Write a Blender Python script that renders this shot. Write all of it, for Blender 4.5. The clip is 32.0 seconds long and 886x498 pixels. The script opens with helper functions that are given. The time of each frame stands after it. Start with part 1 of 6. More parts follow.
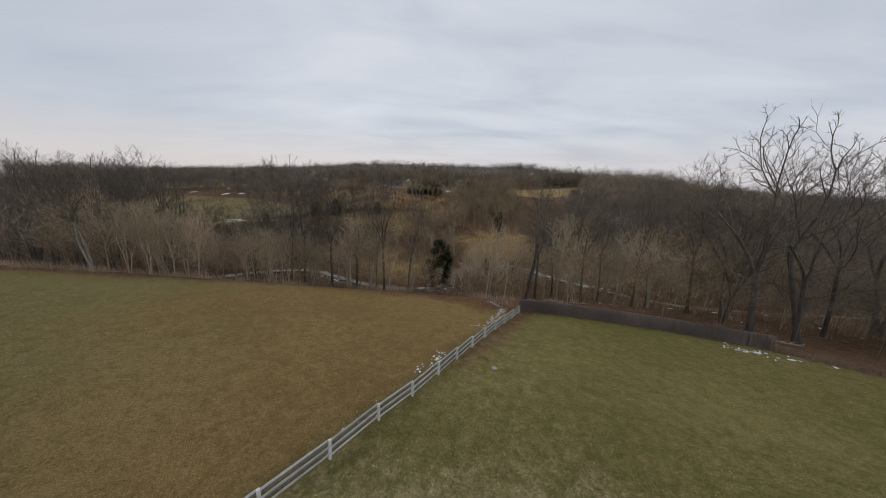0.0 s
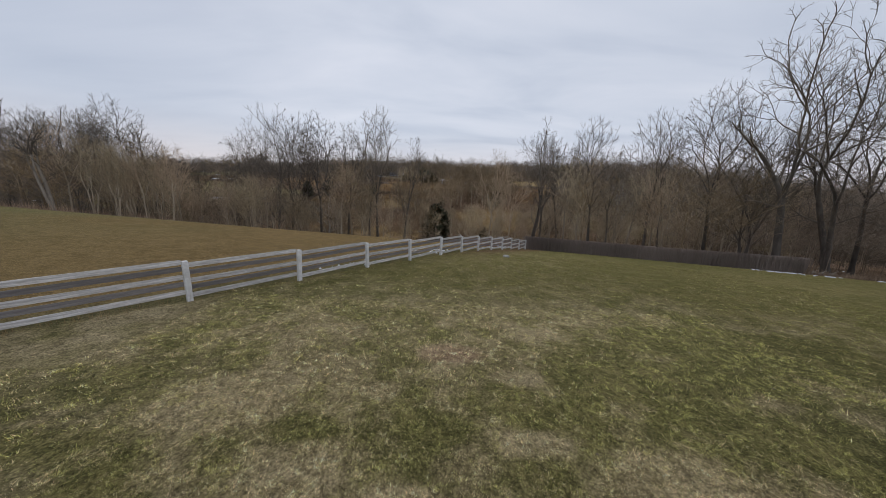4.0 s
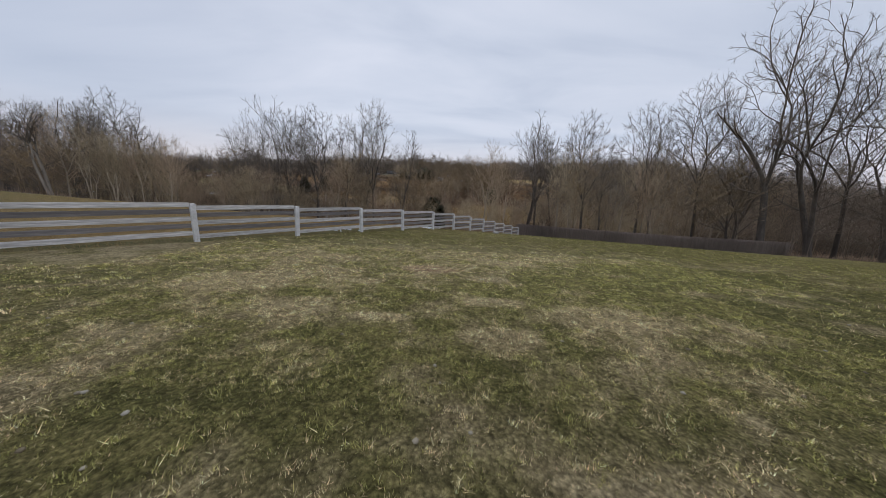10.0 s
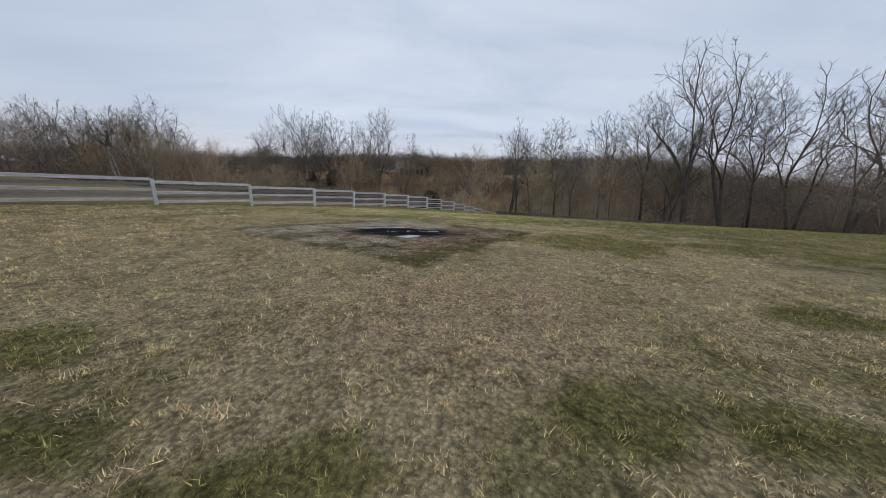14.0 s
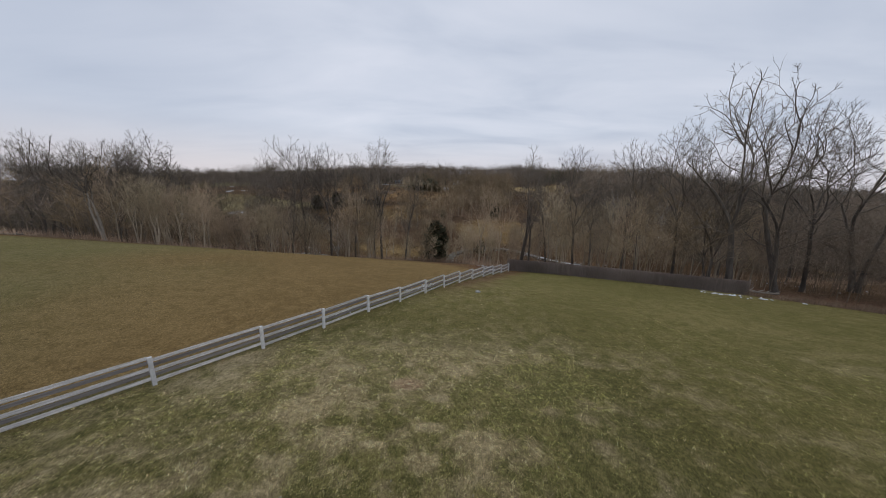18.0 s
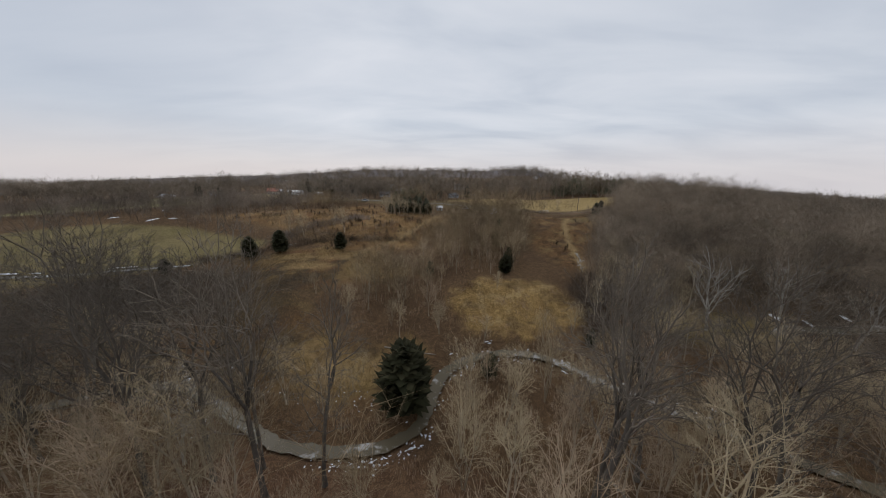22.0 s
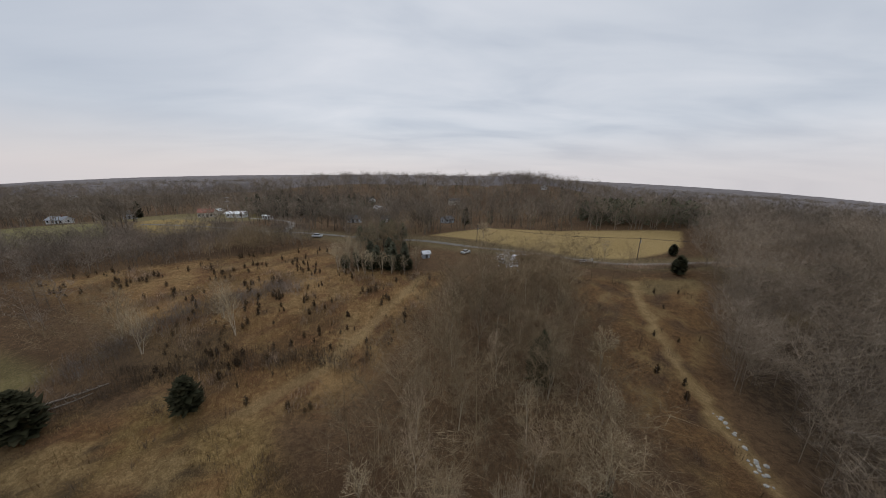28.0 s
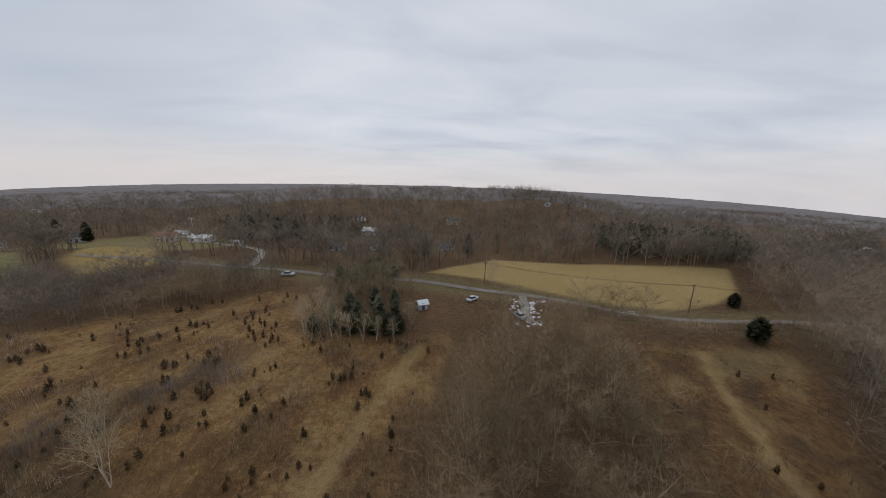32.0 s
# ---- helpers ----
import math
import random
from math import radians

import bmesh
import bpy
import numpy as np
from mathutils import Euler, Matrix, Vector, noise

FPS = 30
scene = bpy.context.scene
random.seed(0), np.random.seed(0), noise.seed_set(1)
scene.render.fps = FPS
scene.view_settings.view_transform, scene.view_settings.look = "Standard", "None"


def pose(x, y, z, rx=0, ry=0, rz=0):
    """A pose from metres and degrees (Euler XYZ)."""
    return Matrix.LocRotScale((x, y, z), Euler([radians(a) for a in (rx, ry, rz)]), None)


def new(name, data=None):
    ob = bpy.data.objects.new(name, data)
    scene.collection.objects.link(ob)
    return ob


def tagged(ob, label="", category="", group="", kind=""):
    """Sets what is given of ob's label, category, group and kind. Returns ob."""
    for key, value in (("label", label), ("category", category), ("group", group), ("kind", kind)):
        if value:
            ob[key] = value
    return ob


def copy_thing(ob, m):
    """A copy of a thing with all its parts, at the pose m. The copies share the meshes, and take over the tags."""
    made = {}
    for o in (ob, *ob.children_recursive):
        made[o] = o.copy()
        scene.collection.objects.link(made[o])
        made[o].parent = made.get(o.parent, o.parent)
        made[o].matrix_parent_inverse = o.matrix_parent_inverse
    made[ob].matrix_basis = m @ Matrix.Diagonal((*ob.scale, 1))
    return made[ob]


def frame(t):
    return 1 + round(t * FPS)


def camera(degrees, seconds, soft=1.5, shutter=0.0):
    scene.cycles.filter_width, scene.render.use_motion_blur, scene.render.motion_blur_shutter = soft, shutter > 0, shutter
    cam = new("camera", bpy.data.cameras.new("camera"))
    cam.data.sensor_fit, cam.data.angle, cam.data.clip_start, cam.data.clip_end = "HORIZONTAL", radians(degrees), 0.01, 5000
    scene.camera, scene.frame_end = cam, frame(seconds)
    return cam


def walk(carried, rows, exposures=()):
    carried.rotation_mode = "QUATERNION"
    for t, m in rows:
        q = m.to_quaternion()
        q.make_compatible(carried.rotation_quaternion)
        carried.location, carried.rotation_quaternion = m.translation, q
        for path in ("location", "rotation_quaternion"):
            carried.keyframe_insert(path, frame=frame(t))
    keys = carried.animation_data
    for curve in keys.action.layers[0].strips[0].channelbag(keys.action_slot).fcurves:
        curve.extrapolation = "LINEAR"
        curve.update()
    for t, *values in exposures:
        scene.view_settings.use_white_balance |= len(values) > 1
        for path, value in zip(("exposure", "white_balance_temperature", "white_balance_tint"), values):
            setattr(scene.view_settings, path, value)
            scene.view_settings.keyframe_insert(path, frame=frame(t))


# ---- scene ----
# ---- camera and flight ----
cam = camera(112.6, 32.0, soft=0.8, shutter=0.1)
PATH = [
    (0.0, pose(0.20, -1.97, 15.63, 75.84, -2.28, 1.22)),
    (0.5, pose(0.36, -1.63, 13.81, 76.12, -2.17, 0.81)),
    (1.0, pose(0.42, -1.48, 12.11, 76.28, -1.91, 0.56)),
    (1.5, pose(0.43, -1.40, 10.41, 76.40, -1.65, 0.71)),
    (2.0, pose(0.42, -1.27, 8.76, 76.47, -1.46, 0.88)),
    (2.5, pose(0.44, -1.13, 7.30, 76.53, -1.35, 0.79)),
    (4.5, pose(-0.04, -0.42, 3.48, 77.04, -2.77, 0.05)),
    (5.0, pose(-0.01, -0.32, 2.72, 77.12, -2.85, -0.03)),
    (5.5, pose(0.01, -0.15, 2.40, 77.28, -2.83, -0.03)),
    (6.0, pose(-0.00, -0.00, 2.02, 77.36, -2.81, -0.00)),
    (6.5, pose(-0.01, 0.04, 1.93, 77.39, -2.80, -0.03)),
    (7.0, pose(-0.00, -0.01, 2.14, 77.40, -2.75, -0.04)),
    (7.5, pose(0.02, -0.07, 2.37, 77.39, -2.68, -0.05)),
    (8.0, pose(0.09, -0.11, 2.53, 77.34, -2.65, -0.08)),
    (8.5, pose(0.18, -0.17, 2.64, 77.30, -2.65, -0.14)),
    (9.0, pose(0.24, -0.46, 2.70, 77.19, -2.63, -0.12)),
    (9.5, pose(0.35, -1.01, 2.72, 77.12, -2.63, -0.11)),
    (10.0, pose(0.52, -1.89, 2.71, 76.99, -2.61, -0.21)),
    (10.5, pose(0.77, -3.15, 2.71, 76.79, -2.56, -0.40)),
    (11.0, pose(1.03, -4.72, 2.73, 76.62, -2.45, -0.47)),
    (11.5, pose(1.27, -6.57, 2.79, 76.46, -2.54, -0.36)),
    (12.0, pose(1.41, -8.42, 2.91, 76.13, -2.67, -0.31)),
    (12.5, pose(1.50, -10.46, 2.97, 76.02, -2.73, -0.18)),
    (13.0, pose(1.53, -12.22, 2.98, 76.01, -2.70, -0.08)),
    (13.5, pose(1.52, -13.50, 2.93, 76.06, -2.57, -0.07)),
    (14.0, pose(1.46, -13.98, 2.90, 76.08, -2.55, -0.35)),
    (14.5, pose(1.38, -14.12, 2.83, 76.21, -2.62, -0.62)),
    (16.5, pose(1.16, -14.73, 3.48, 75.79, -3.06, -0.69)),
    (17.0, pose(1.12, -13.54, 4.74, 76.16, -2.23, 0.80)),
    (17.5, pose(1.54, -10.41, 6.92, 76.79, -1.55, 1.40)),
    (18.0, pose(1.96, -5.95, 9.33, 77.01, -1.60, 1.39)),
    (18.5, pose(2.10, -1.24, 11.55, 76.83, -1.96, 1.57)),
    (19.0, pose(2.16, 3.99, 13.49, 76.62, -2.07, 1.34)),
    (19.5, pose(2.33, 10.04, 15.17, 76.43, -1.91, 0.97)),
    (20.0, pose(2.87, 16.36, 16.43, 76.33, -1.72, 0.55)),
    (20.5, pose(3.39, 22.50, 17.26, 76.42, -1.44, 0.69)),
    (21.0, pose(3.80, 28.35, 18.30, 76.46, -1.16, 0.86)),
    (21.5, pose(4.07, 33.85, 19.56, 76.39, -0.90, 1.04)),
    (22.0, pose(4.29, 39.11, 21.06, 76.15, -1.01, 1.11)),
    (22.5, pose(4.32, 44.46, 22.43, 75.88, -1.15, 0.90)),
    (23.0, pose(4.31, 49.97, 23.39, 75.78, -1.27, 0.56)),
    (23.5, pose(4.34, 55.45, 24.09, 75.74, -1.43, 0.35)),
    (24.0, pose(4.48, 60.95, 24.76, 75.69, -1.60, 0.02)),
    (24.5, pose(4.76, 66.48, 25.43, 75.66, -1.60, -0.35)),
    (25.0, pose(5.06, 71.74, 26.14, 75.67, -1.45, -0.38)),
    (25.5, pose(5.26, 76.59, 26.95, 75.79, -1.28, -0.01)),
    (27.5, pose(5.34, 96.92, 30.88, 75.84, -1.05, 0.15)),
    (28.0, pose(5.19, 101.70, 31.59, 76.01, -1.20, 0.03)),
    (28.5, pose(5.05, 106.29, 32.42, 76.08, -1.36, -0.43)),
    (29.0, pose(4.78, 110.49, 33.24, 76.27, -1.38, -0.48)),
    (29.5, pose(4.53, 114.27, 33.97, 76.61, -1.42, -0.77)),
    (30.0, pose(4.28, 117.67, 34.60, 76.93, -1.48, -1.27)),
    (30.5, pose(4.02, 120.56, 35.20, 77.27, -1.58, -1.67)),
    (31.0, pose(3.73, 122.88, 35.81, 77.49, -1.63, -1.89)),
    (31.5, pose(3.41, 124.81, 36.45, 77.67, -1.67, -1.77)),
    (32.0, pose(3.04, 126.56, 37.00, 77.81, -1.65, -0.97)),
]
EXPOSURES = [(0.0, 0.0, 6450, 10), (2.5, 0.0, 6400, 10), (5.0, 0.05, 6150, 13), (9.0, 0.05, 6150, 13), (11.0, 0.08, 6050, 12), (12.0, 0.16, 6450, 12), (13.0, 0.06, 6150, 11), (14.5, 0.03, 5950, 10), (18.0, 0.02, 6200, 12), (21.0, 0.04, 6450, 10), (24.0, 0.02, 6450, 10), (32.0, 0.0, 6450, 10)]
walk(cam, PATH, EXPOSURES)

# ---- world and light ----
world = bpy.data.worlds.new("overcast_sky")
scene.world = world
world.use_nodes = True
wt = world.node_tree
wt.nodes.clear()


def wn(kind, **inputs):
    n = wt.nodes.new(kind)
    for key, value in inputs.items():
        n.inputs[key].default_value = value
    return n


SUN_EL, SUN_AZ = radians(38), radians(-35)
out = wn("ShaderNodeOutputWorld")
co = wn("ShaderNodeTexCoord")
sep = wn("ShaderNodeSeparateXYZ")
wt.links.new(co.outputs["Generated"], sep.inputs[0])
# cloud layer seen in perspective: direction divided by its height
up = wn("ShaderNodeMath")
up.operation = "MAXIMUM"
up.inputs[1].default_value = 0.0
wt.links.new(sep.outputs["Z"], up.inputs[0])
lift = wn("ShaderNodeMath")
lift.operation = "ADD"
lift.inputs[1].default_value = 0.16
wt.links.new(up.outputs[0], lift.inputs[0])
comb = wn("ShaderNodeCombineXYZ")
for axis in ("X", "Y"):
    dv = wn("ShaderNodeMath")
    dv.operation = "DIVIDE"
    wt.links.new(sep.outputs[axis], dv.inputs[0])
    wt.links.new(lift.outputs[0], dv.inputs[1])
    wt.links.new(dv.outputs[0], comb.inputs[axis])
mp = wn("ShaderNodeMapping")
mp.inputs["Rotation"].default_value = (0, 0, 0.25)
mp.inputs["Scale"].default_value = (0.75, 1.5, 1)
wt.links.new(comb.outputs[0], mp.inputs[0])
cl = wn("ShaderNodeTexNoise", Scale=0.9, Detail=5.0, Roughness=0.5, Distortion=0.35)
wt.links.new(mp.outputs[0], cl.inputs["Vector"])
ramp = wn("ShaderNodeValToRGB")
ramp.color_ramp.elements[0].position, ramp.color_ramp.elements[0].color = 0.28, (0.47, 0.517, 0.597, 1)
ramp.color_ramp.elements[1].position, ramp.color_ramp.elements[1].color = 0.72, (0.72, 0.737, 0.782, 1)
mid = ramp.color_ramp.elements.new(0.5)
mid.color = (0.61, 0.645, 0.705, 1)
wt.links.new(cl.outputs["Fac"], ramp.inputs[0])
# paler, warmer air low over the horizon
low = wn("ShaderNodeMapRange")
low.inputs["From Min"].default_value, low.inputs["From Max"].default_value = 0.0, 0.16
low.inputs["To Min"].default_value, low.inputs["To Max"].default_value = 0.75, 0.0
low.interpolation_type = "SMOOTHSTEP"
wt.links.new(sep.outputs["Z"], low.inputs[0])
west = wn("ShaderNodeMapRange")
west.inputs["From Min"].default_value, west.inputs["From Max"].default_value = -0.25, -0.95
west.inputs["To Min"].default_value, west.inputs["To Max"].default_value = 0.0, 0.75
wt.links.new(sep.outputs["X"], west.inputs[0])
thick_ = wn("ShaderNodeMix")
thick_.data_type = "RGBA"
thick_.inputs[7].default_value = (0.43, 0.478, 0.56, 1)
wt.links.new(west.outputs[0], thick_.inputs["Factor"])
wt.links.new(ramp.outputs[0], thick_.inputs[6])
mixh = wn("ShaderNodeMix")
mixh.data_type = "RGBA"
wt.links.new(low.outputs[0], mixh.inputs["Factor"])
wt.links.new(thick_.outputs[2], mixh.inputs[6])
mixh.inputs[7].default_value = (0.68, 0.63, 0.635, 1)
bg = wn("ShaderNodeBackground", Strength=1.07)
wt.links.new(mixh.outputs[2], bg.inputs[0])
sky = wn("ShaderNodeTexSky")
sky.sky_type, sky.sun_disc, sky.sun_elevation, sky.sun_rotation = "NISHITA", False, SUN_EL, SUN_AZ
bg2 = wn("ShaderNodeBackground", Strength=0.05)
wt.links.new(sky.outputs[0], bg2.inputs[0])
mixs = wn("ShaderNodeMixShader", Fac=0.12)
wt.links.new(bg.outputs[0], mixs.inputs[1])
wt.links.new(bg2.outputs[0], mixs.inputs[2])
wt.links.new(mixs.outputs[0], out.inputs[0])

sun_data = bpy.data.lights.new("sun", "SUN")
sun_data.energy, sun_data.angle, sun_data.color = 0.5, radians(30), (1.0, 0.96, 0.9)
sun = new("sun", sun_data)
sun.rotation_euler = (radians(90) - SUN_EL, 0, -SUN_AZ + math.pi)


# ---- terrain ----
PROFILE_Y = [-400, -60, -20, -9, 1.4, 5.7, 14, 19.7, 23.4, 30, 40, 47, 51, 56, 63, 72, 85, 98, 111, 130, 142, 154, 162, 169, 187, 206, 215, 228, 250, 285, 350, 450, 600, 800, 1200, 2000, 4500]
PROFILE_Z = [0, 1.2, 1.7, 1.5, .82, .44, -.3, -.75, -1.3, -2.3, -4.2, -5.4, -6.3, -9.4, -12, -13.2, -12.8, -9.8, -7, -5, -4.7, -3, -1.2, .3, 2, 2.3, 2.6, 5.2, 6.2, 3.8, 7, 14, 17, 10, 6, 10, 16]


def sm(a, b, v):
    t = np.clip((v - a) / (b - a), 0, 1)
    return t * t * (3 - 2 * t)


def ground_z(x, y):
    x, y = np.asarray(x, float), np.asarray(y, float)
    z = sum(.2 * np.interp(y + d, PROFILE_Y, PROFILE_Z) for d in (-4, -2, 0, 2, 4))
    z = z - .041 * np.clip(x, -90, 60) * sm(0, 30, y) * (1 - sm(38, 66, y))
    z = z + (5 * sm(60, 110, x) - 13 * sm(115, 240, x) - 7 * sm(120, 270, -x)) * sm(50, 150, y)
    z = z + .25 * np.sin(x * .11 + 1) * np.sin(y * .09) * sm(50, 80, y)
    z = z + 5 * np.exp(-((x - 40) / 260) ** 2) * sm(320, 470, y) * (1 - sm(650, 1000, y))
    far = np.maximum(y - 40, 150)
    aside = np.clip(np.abs(x) / far, 0, 1.8)
    return z - .025 * aside * np.minimum(np.abs(x), 1.8 * far) * sm(270, 430, y)


def gz(x, y):
    return float(ground_z(x, y))


def inside(poly, x, y, soft):
    """1 inside a polygon, 0 outside, with an edge of that width."""
    x, y = np.asarray(x, float), np.asarray(y, float)
    d2 = np.full(x.shape, 1e18)
    odd = np.zeros(x.shape, bool)
    for (ax, ay), (bx, by) in zip(poly, poly[1:] + poly[:1]):
        ex, ey = bx - ax, by - ay
        t = np.clip(((x - ax) * ex + (y - ay) * ey) / (ex * ex + ey * ey), 0, 1)
        d2 = np.minimum(d2, (x - ax - t * ex) ** 2 + (y - ay - t * ey) ** 2)
        cross = ((ay > y) != (by > y)) & (x < (bx - ax) * (y - ay) / (by - ay + 1e-12) + ax)
        odd ^= cross
    d = np.sqrt(d2)
    return sm(-soft, soft, np.where(odd, d, -d))


def near_line(pts, x, y):
    """Distance to an open line."""
    x, y = np.asarray(x, float), np.asarray(y, float)
    d2 = np.full(x.shape, 1e18)
    for (ax, ay), (bx, by) in zip(pts, pts[1:]):
        ex, ey = bx - ax, by - ay
        t = np.clip(((x - ax) * ex + (y - ay) * ey) / (ex * ex + ey * ey), 0, 1)
        d2 = np.minimum(d2, (x - ax - t * ex) ** 2 + (y - ay - t * ey) ** 2)
    return np.sqrt(d2)


def wobble(x, y, s, seed=0.0):
    """Smooth value noise about 0, of wavelength s."""
    x, y = np.asarray(x, float) / s, np.asarray(y, float) / s
    a = np.sin(x * 5.1 + 1.7 * np.sin(y * 3.3 + seed) + seed) + np.sin(y * 4.7 + 1.9 * np.sin(x * 2.9 + 2 * seed))
    b = np.sin((x + y) * 7.9 + seed * 3 + 1.3 * np.sin(x * 6.1 - y * 2.2)) + np.sin((x - y) * 9.3 - seed)
    return (a + .6 * b) / 3.2


def fbm(x, y, s, seed=0, octaves=3):
    """Patchy value noise of cell size s, about -1 to 1."""
    x, y = np.asarray(x, float), np.asarray(y, float)
    total, amp, norm = np.zeros(x.shape), 1.0, 0.0
    for k in range(octaves):
        u, v = x / s + 37.7 * k + seed * 11.3, y / s - 21.1 * k + seed * 5.9
        i, j = np.floor(u), np.floor(v)
        a, b_ = u - i, v - j
        a, b_ = a * a * (3 - 2 * a), b_ * b_ * (3 - 2 * b_)

        def corner(p, q):
            h = np.sin(p * 127.1 + q * 311.7 + seed * 74.7) * 43758.5453
            return h - np.floor(h)

        n = (corner(i, j) * (1 - a) + corner(i + 1, j) * a) * (1 - b_) + (corner(i, j + 1) * (1 - a) + corner(i + 1, j + 1) * a) * b_
        total, norm, amp, s = total + (n * 2 - 1) * amp, norm + amp, amp * .55, s * .45
    return total / norm * 1.5


# the plan
EDGE = [(-170, 30), (-90, 38), (-63, 44.5), (-45, 49), (-30, 52), (-12, 51.5), (-3, 49.5), (5, 48), (11, 42.5), (21, 40.5), (32, 37.5), (40, 33.5), (47, 28), (54, 16), (70, -30)]
PASTURE = EDGE + [(90, -300), (-400, -300), (-400, 20)]
CREEK = [(-130, 62), (-95, 66), (-63, 71), (-50, 78), (-39, 81), (-27, 75), (-18, 70), (-11, 69), (-5, 69.5), (0, 72), (2.2, 77), (2.6, 82), (5, 86), (10, 89), (16, 90.5), (22, 90), (27, 88), (31, 84.5), (36, 81), (42, 77), (48, 71), (58, 63), (75, 58), (100, 57), (140, 50)]
BROOK = [(-150, 104), (-125, 111), (-109, 113), (-98, 114.5), (-90, 117), (-80, 119.5), (-72, 122)]
CREEK2 = [(74, 96), (79, 99), (84, 97), (95, 98), (110, 96)]
CLEARING = [(5, 103), (8, 112), (15, 117), (26, 116), (33, 111), (36, 104), (33, 98), (22, 94), (10, 96)]
MEADOW = [(-36, 84), (-20, 79), (-7, 77), (-2, 80), (0, 88), (-3, 92), (-14, 91), (-24, 94), (-30, 104), (-38, 112), (-52, 116), (-46, 98)]
MARSH = [(-62, 122), (-58, 131), (-48, 139), (-34, 141), (-22, 138), (-10, 128), (-4, 120), (-10, 116), (-24, 113), (-34, 108), (-50, 112)]
DARKBAND = [(-115, 96), (-82, 113), (-62, 121), (-48, 113), (-40, 100), (-60, 92)]
PASTURE_L = [(-260, 118), (-200, 148), (-144, 163), (-104, 159), (-64, 147), (-60, 132), (-77, 117), (-114, 101), (-200, 84)]
SAPLINGS = [(-108, 176), (-84, 190), (-66, 202), (-48, 214), (-34, 212), (-28, 196), (-24, 190), (-3, 190), (6, 190), (3, 176), (-2, 164), (-6, 150), (-14, 140), (-30, 139), (-44, 146), (-62, 160)]
TRACK = [(0, 186), (-4, 177), (-11, 160), (-17, 149), (-25, 140)]
TRAIL = [(64, 186), (58, 176), (54, 163), (51.5, 152), (49.5, 142), (47, 131), (45, 124)]
TRAIL_ZONE = [(38, 188), (84, 190), (72, 168), (58, 152), (48, 138), (44, 124), (38, 128), (36, 150), (40, 172)]
HAY = [(0, 231), (12, 240), (28, 249), (70, 245), (109, 228), (98, 213), (86, 207), (74, 206), (55, 212), (40, 219), (22, 226)]
ROAD = [(-140, 243), (-100, 238), (-70, 233), (-53, 230), (-37, 227.5), (-22, 226), (-9, 225), (3, 222.5), (14, 219.5), (27, 217.5), (38, 215.5), (47, 211), (58, 205.5), (80, 197), (110, 188)]
FIELD_L1 = [(-260, 232), (-182, 253), (-170, 251), (-138, 228), (-134, 217), (-180, 206), (-240, 190)]
FIELD_L2 = [(-139, 238), (-168, 276), (-160, 283), (-136, 270), (-106, 243), (-100, 232), (-116, 222)]
YARD = [(-215, 262), (-205, 300), (-120, 300), (-95, 270), (-110, 255), (-150, 262)]
STRAW = [(.35, 5.5, .8, .5, 1.2), (-.95, 4.05, .35, .3, .9), (1.6, 4.6, .6, .28, .9), (-.3, 2.1, .5, .17, 1.1), (1.5, 2.95, .6, .3, .8), (1.35, 1.5, .55, .33, 1.3), (3.2, 2.4, 1.5, .6, .35), (-2.3, 2.3, 1.4, .6, .4), (-3.4, 3.6, 1.5, 1.0, .4), (3.9, 1.8, 2.0, 1.2, .25), (5.6, -2.4, 1.0, 1.0, .8), (1.7, -10.8, 2.0, 1.6, .7), (-4.4, -2.0, 2.2, 1.0, .5), (4.8, -9.2, 1.6, 1.4, .5), (-2.5, -10.2, 5.5, 3.6, .38), (6, -9.4, 3.4, 3.4, .3)]
LUSH = [(5.2, 4.9, 2.6, .7, 1.0), (3.0, 4.8, .8, .4, .5), (-1.85, 3.1, .6, .3, .8), (-.2, 1.5, .45, .2, .9), (.55, 1.9, .35, .25, .9), (-.9, 1.45, .5, .25, .8), (.2, 1.0, .6, .2, .9), (0, 3.2, .7, .4, .7), (8, 6.5, 3.5, 1.5, .8), (2.55, -12.55, .36, .3, 1.5), (3.6, -12.65, .5, .28, 1.3), (.95, -12.9, .42, .2, 1.3), (.5, -13.08, .4, .15, 1.3), (5.85, -10.95, .9, .4, .9), (9.8, -5.9, 1.4, .6, .9), (6.2, -7.1, .8, .5, .9), (-1.6, -12.1, .7, .5, .9), (-.5, -12.85, .5, .2, .9), (-4.8, -11.2, 1.6, 1.2, .35), (3.7, -10.3, .5, .6, .5), (5.6, -6.6, 1.9, 2.2, .7)]
PIT = [(1.1, -9.4), (4.8, -4.3), (-.45, -1.2), (-4.1, -6.35)]

MEADOW_R = [(48, 101), (51, 107), (64, 104), (78, 99), (74, 92), (54, 94)]
THICKET = [(33, 95), (36, 104), (36, 112), (44, 122), (50, 118), (46, 106), (43, 98), (40, 92)]
FIELD_BAND = [(-60, 146), (-58, 158), (-49, 166), (-43, 175), (-33, 178)]
RIGHT_WOOD = [(44, 96), (46, 112), (52, 128), (60, 150), (74, 168), (88, 186), (300, 230), (300, 40), (110, 50), (66, 90)]
SLOPE_FIELD = [(120, 147), (138, 172), (164, 163), (150, 152)]

# ---- materials ----


def node_mat(name):
    m = bpy.data.materials.new(name)
    m.use_nodes = True
    nt = m.node_tree
    return m, nt, nt.nodes["Principled BSDF"]


def add(nt, kind, **inputs):
    n = nt.nodes.new(kind)
    for key, value in inputs.items():
        n.inputs[key].default_value = value
    return n


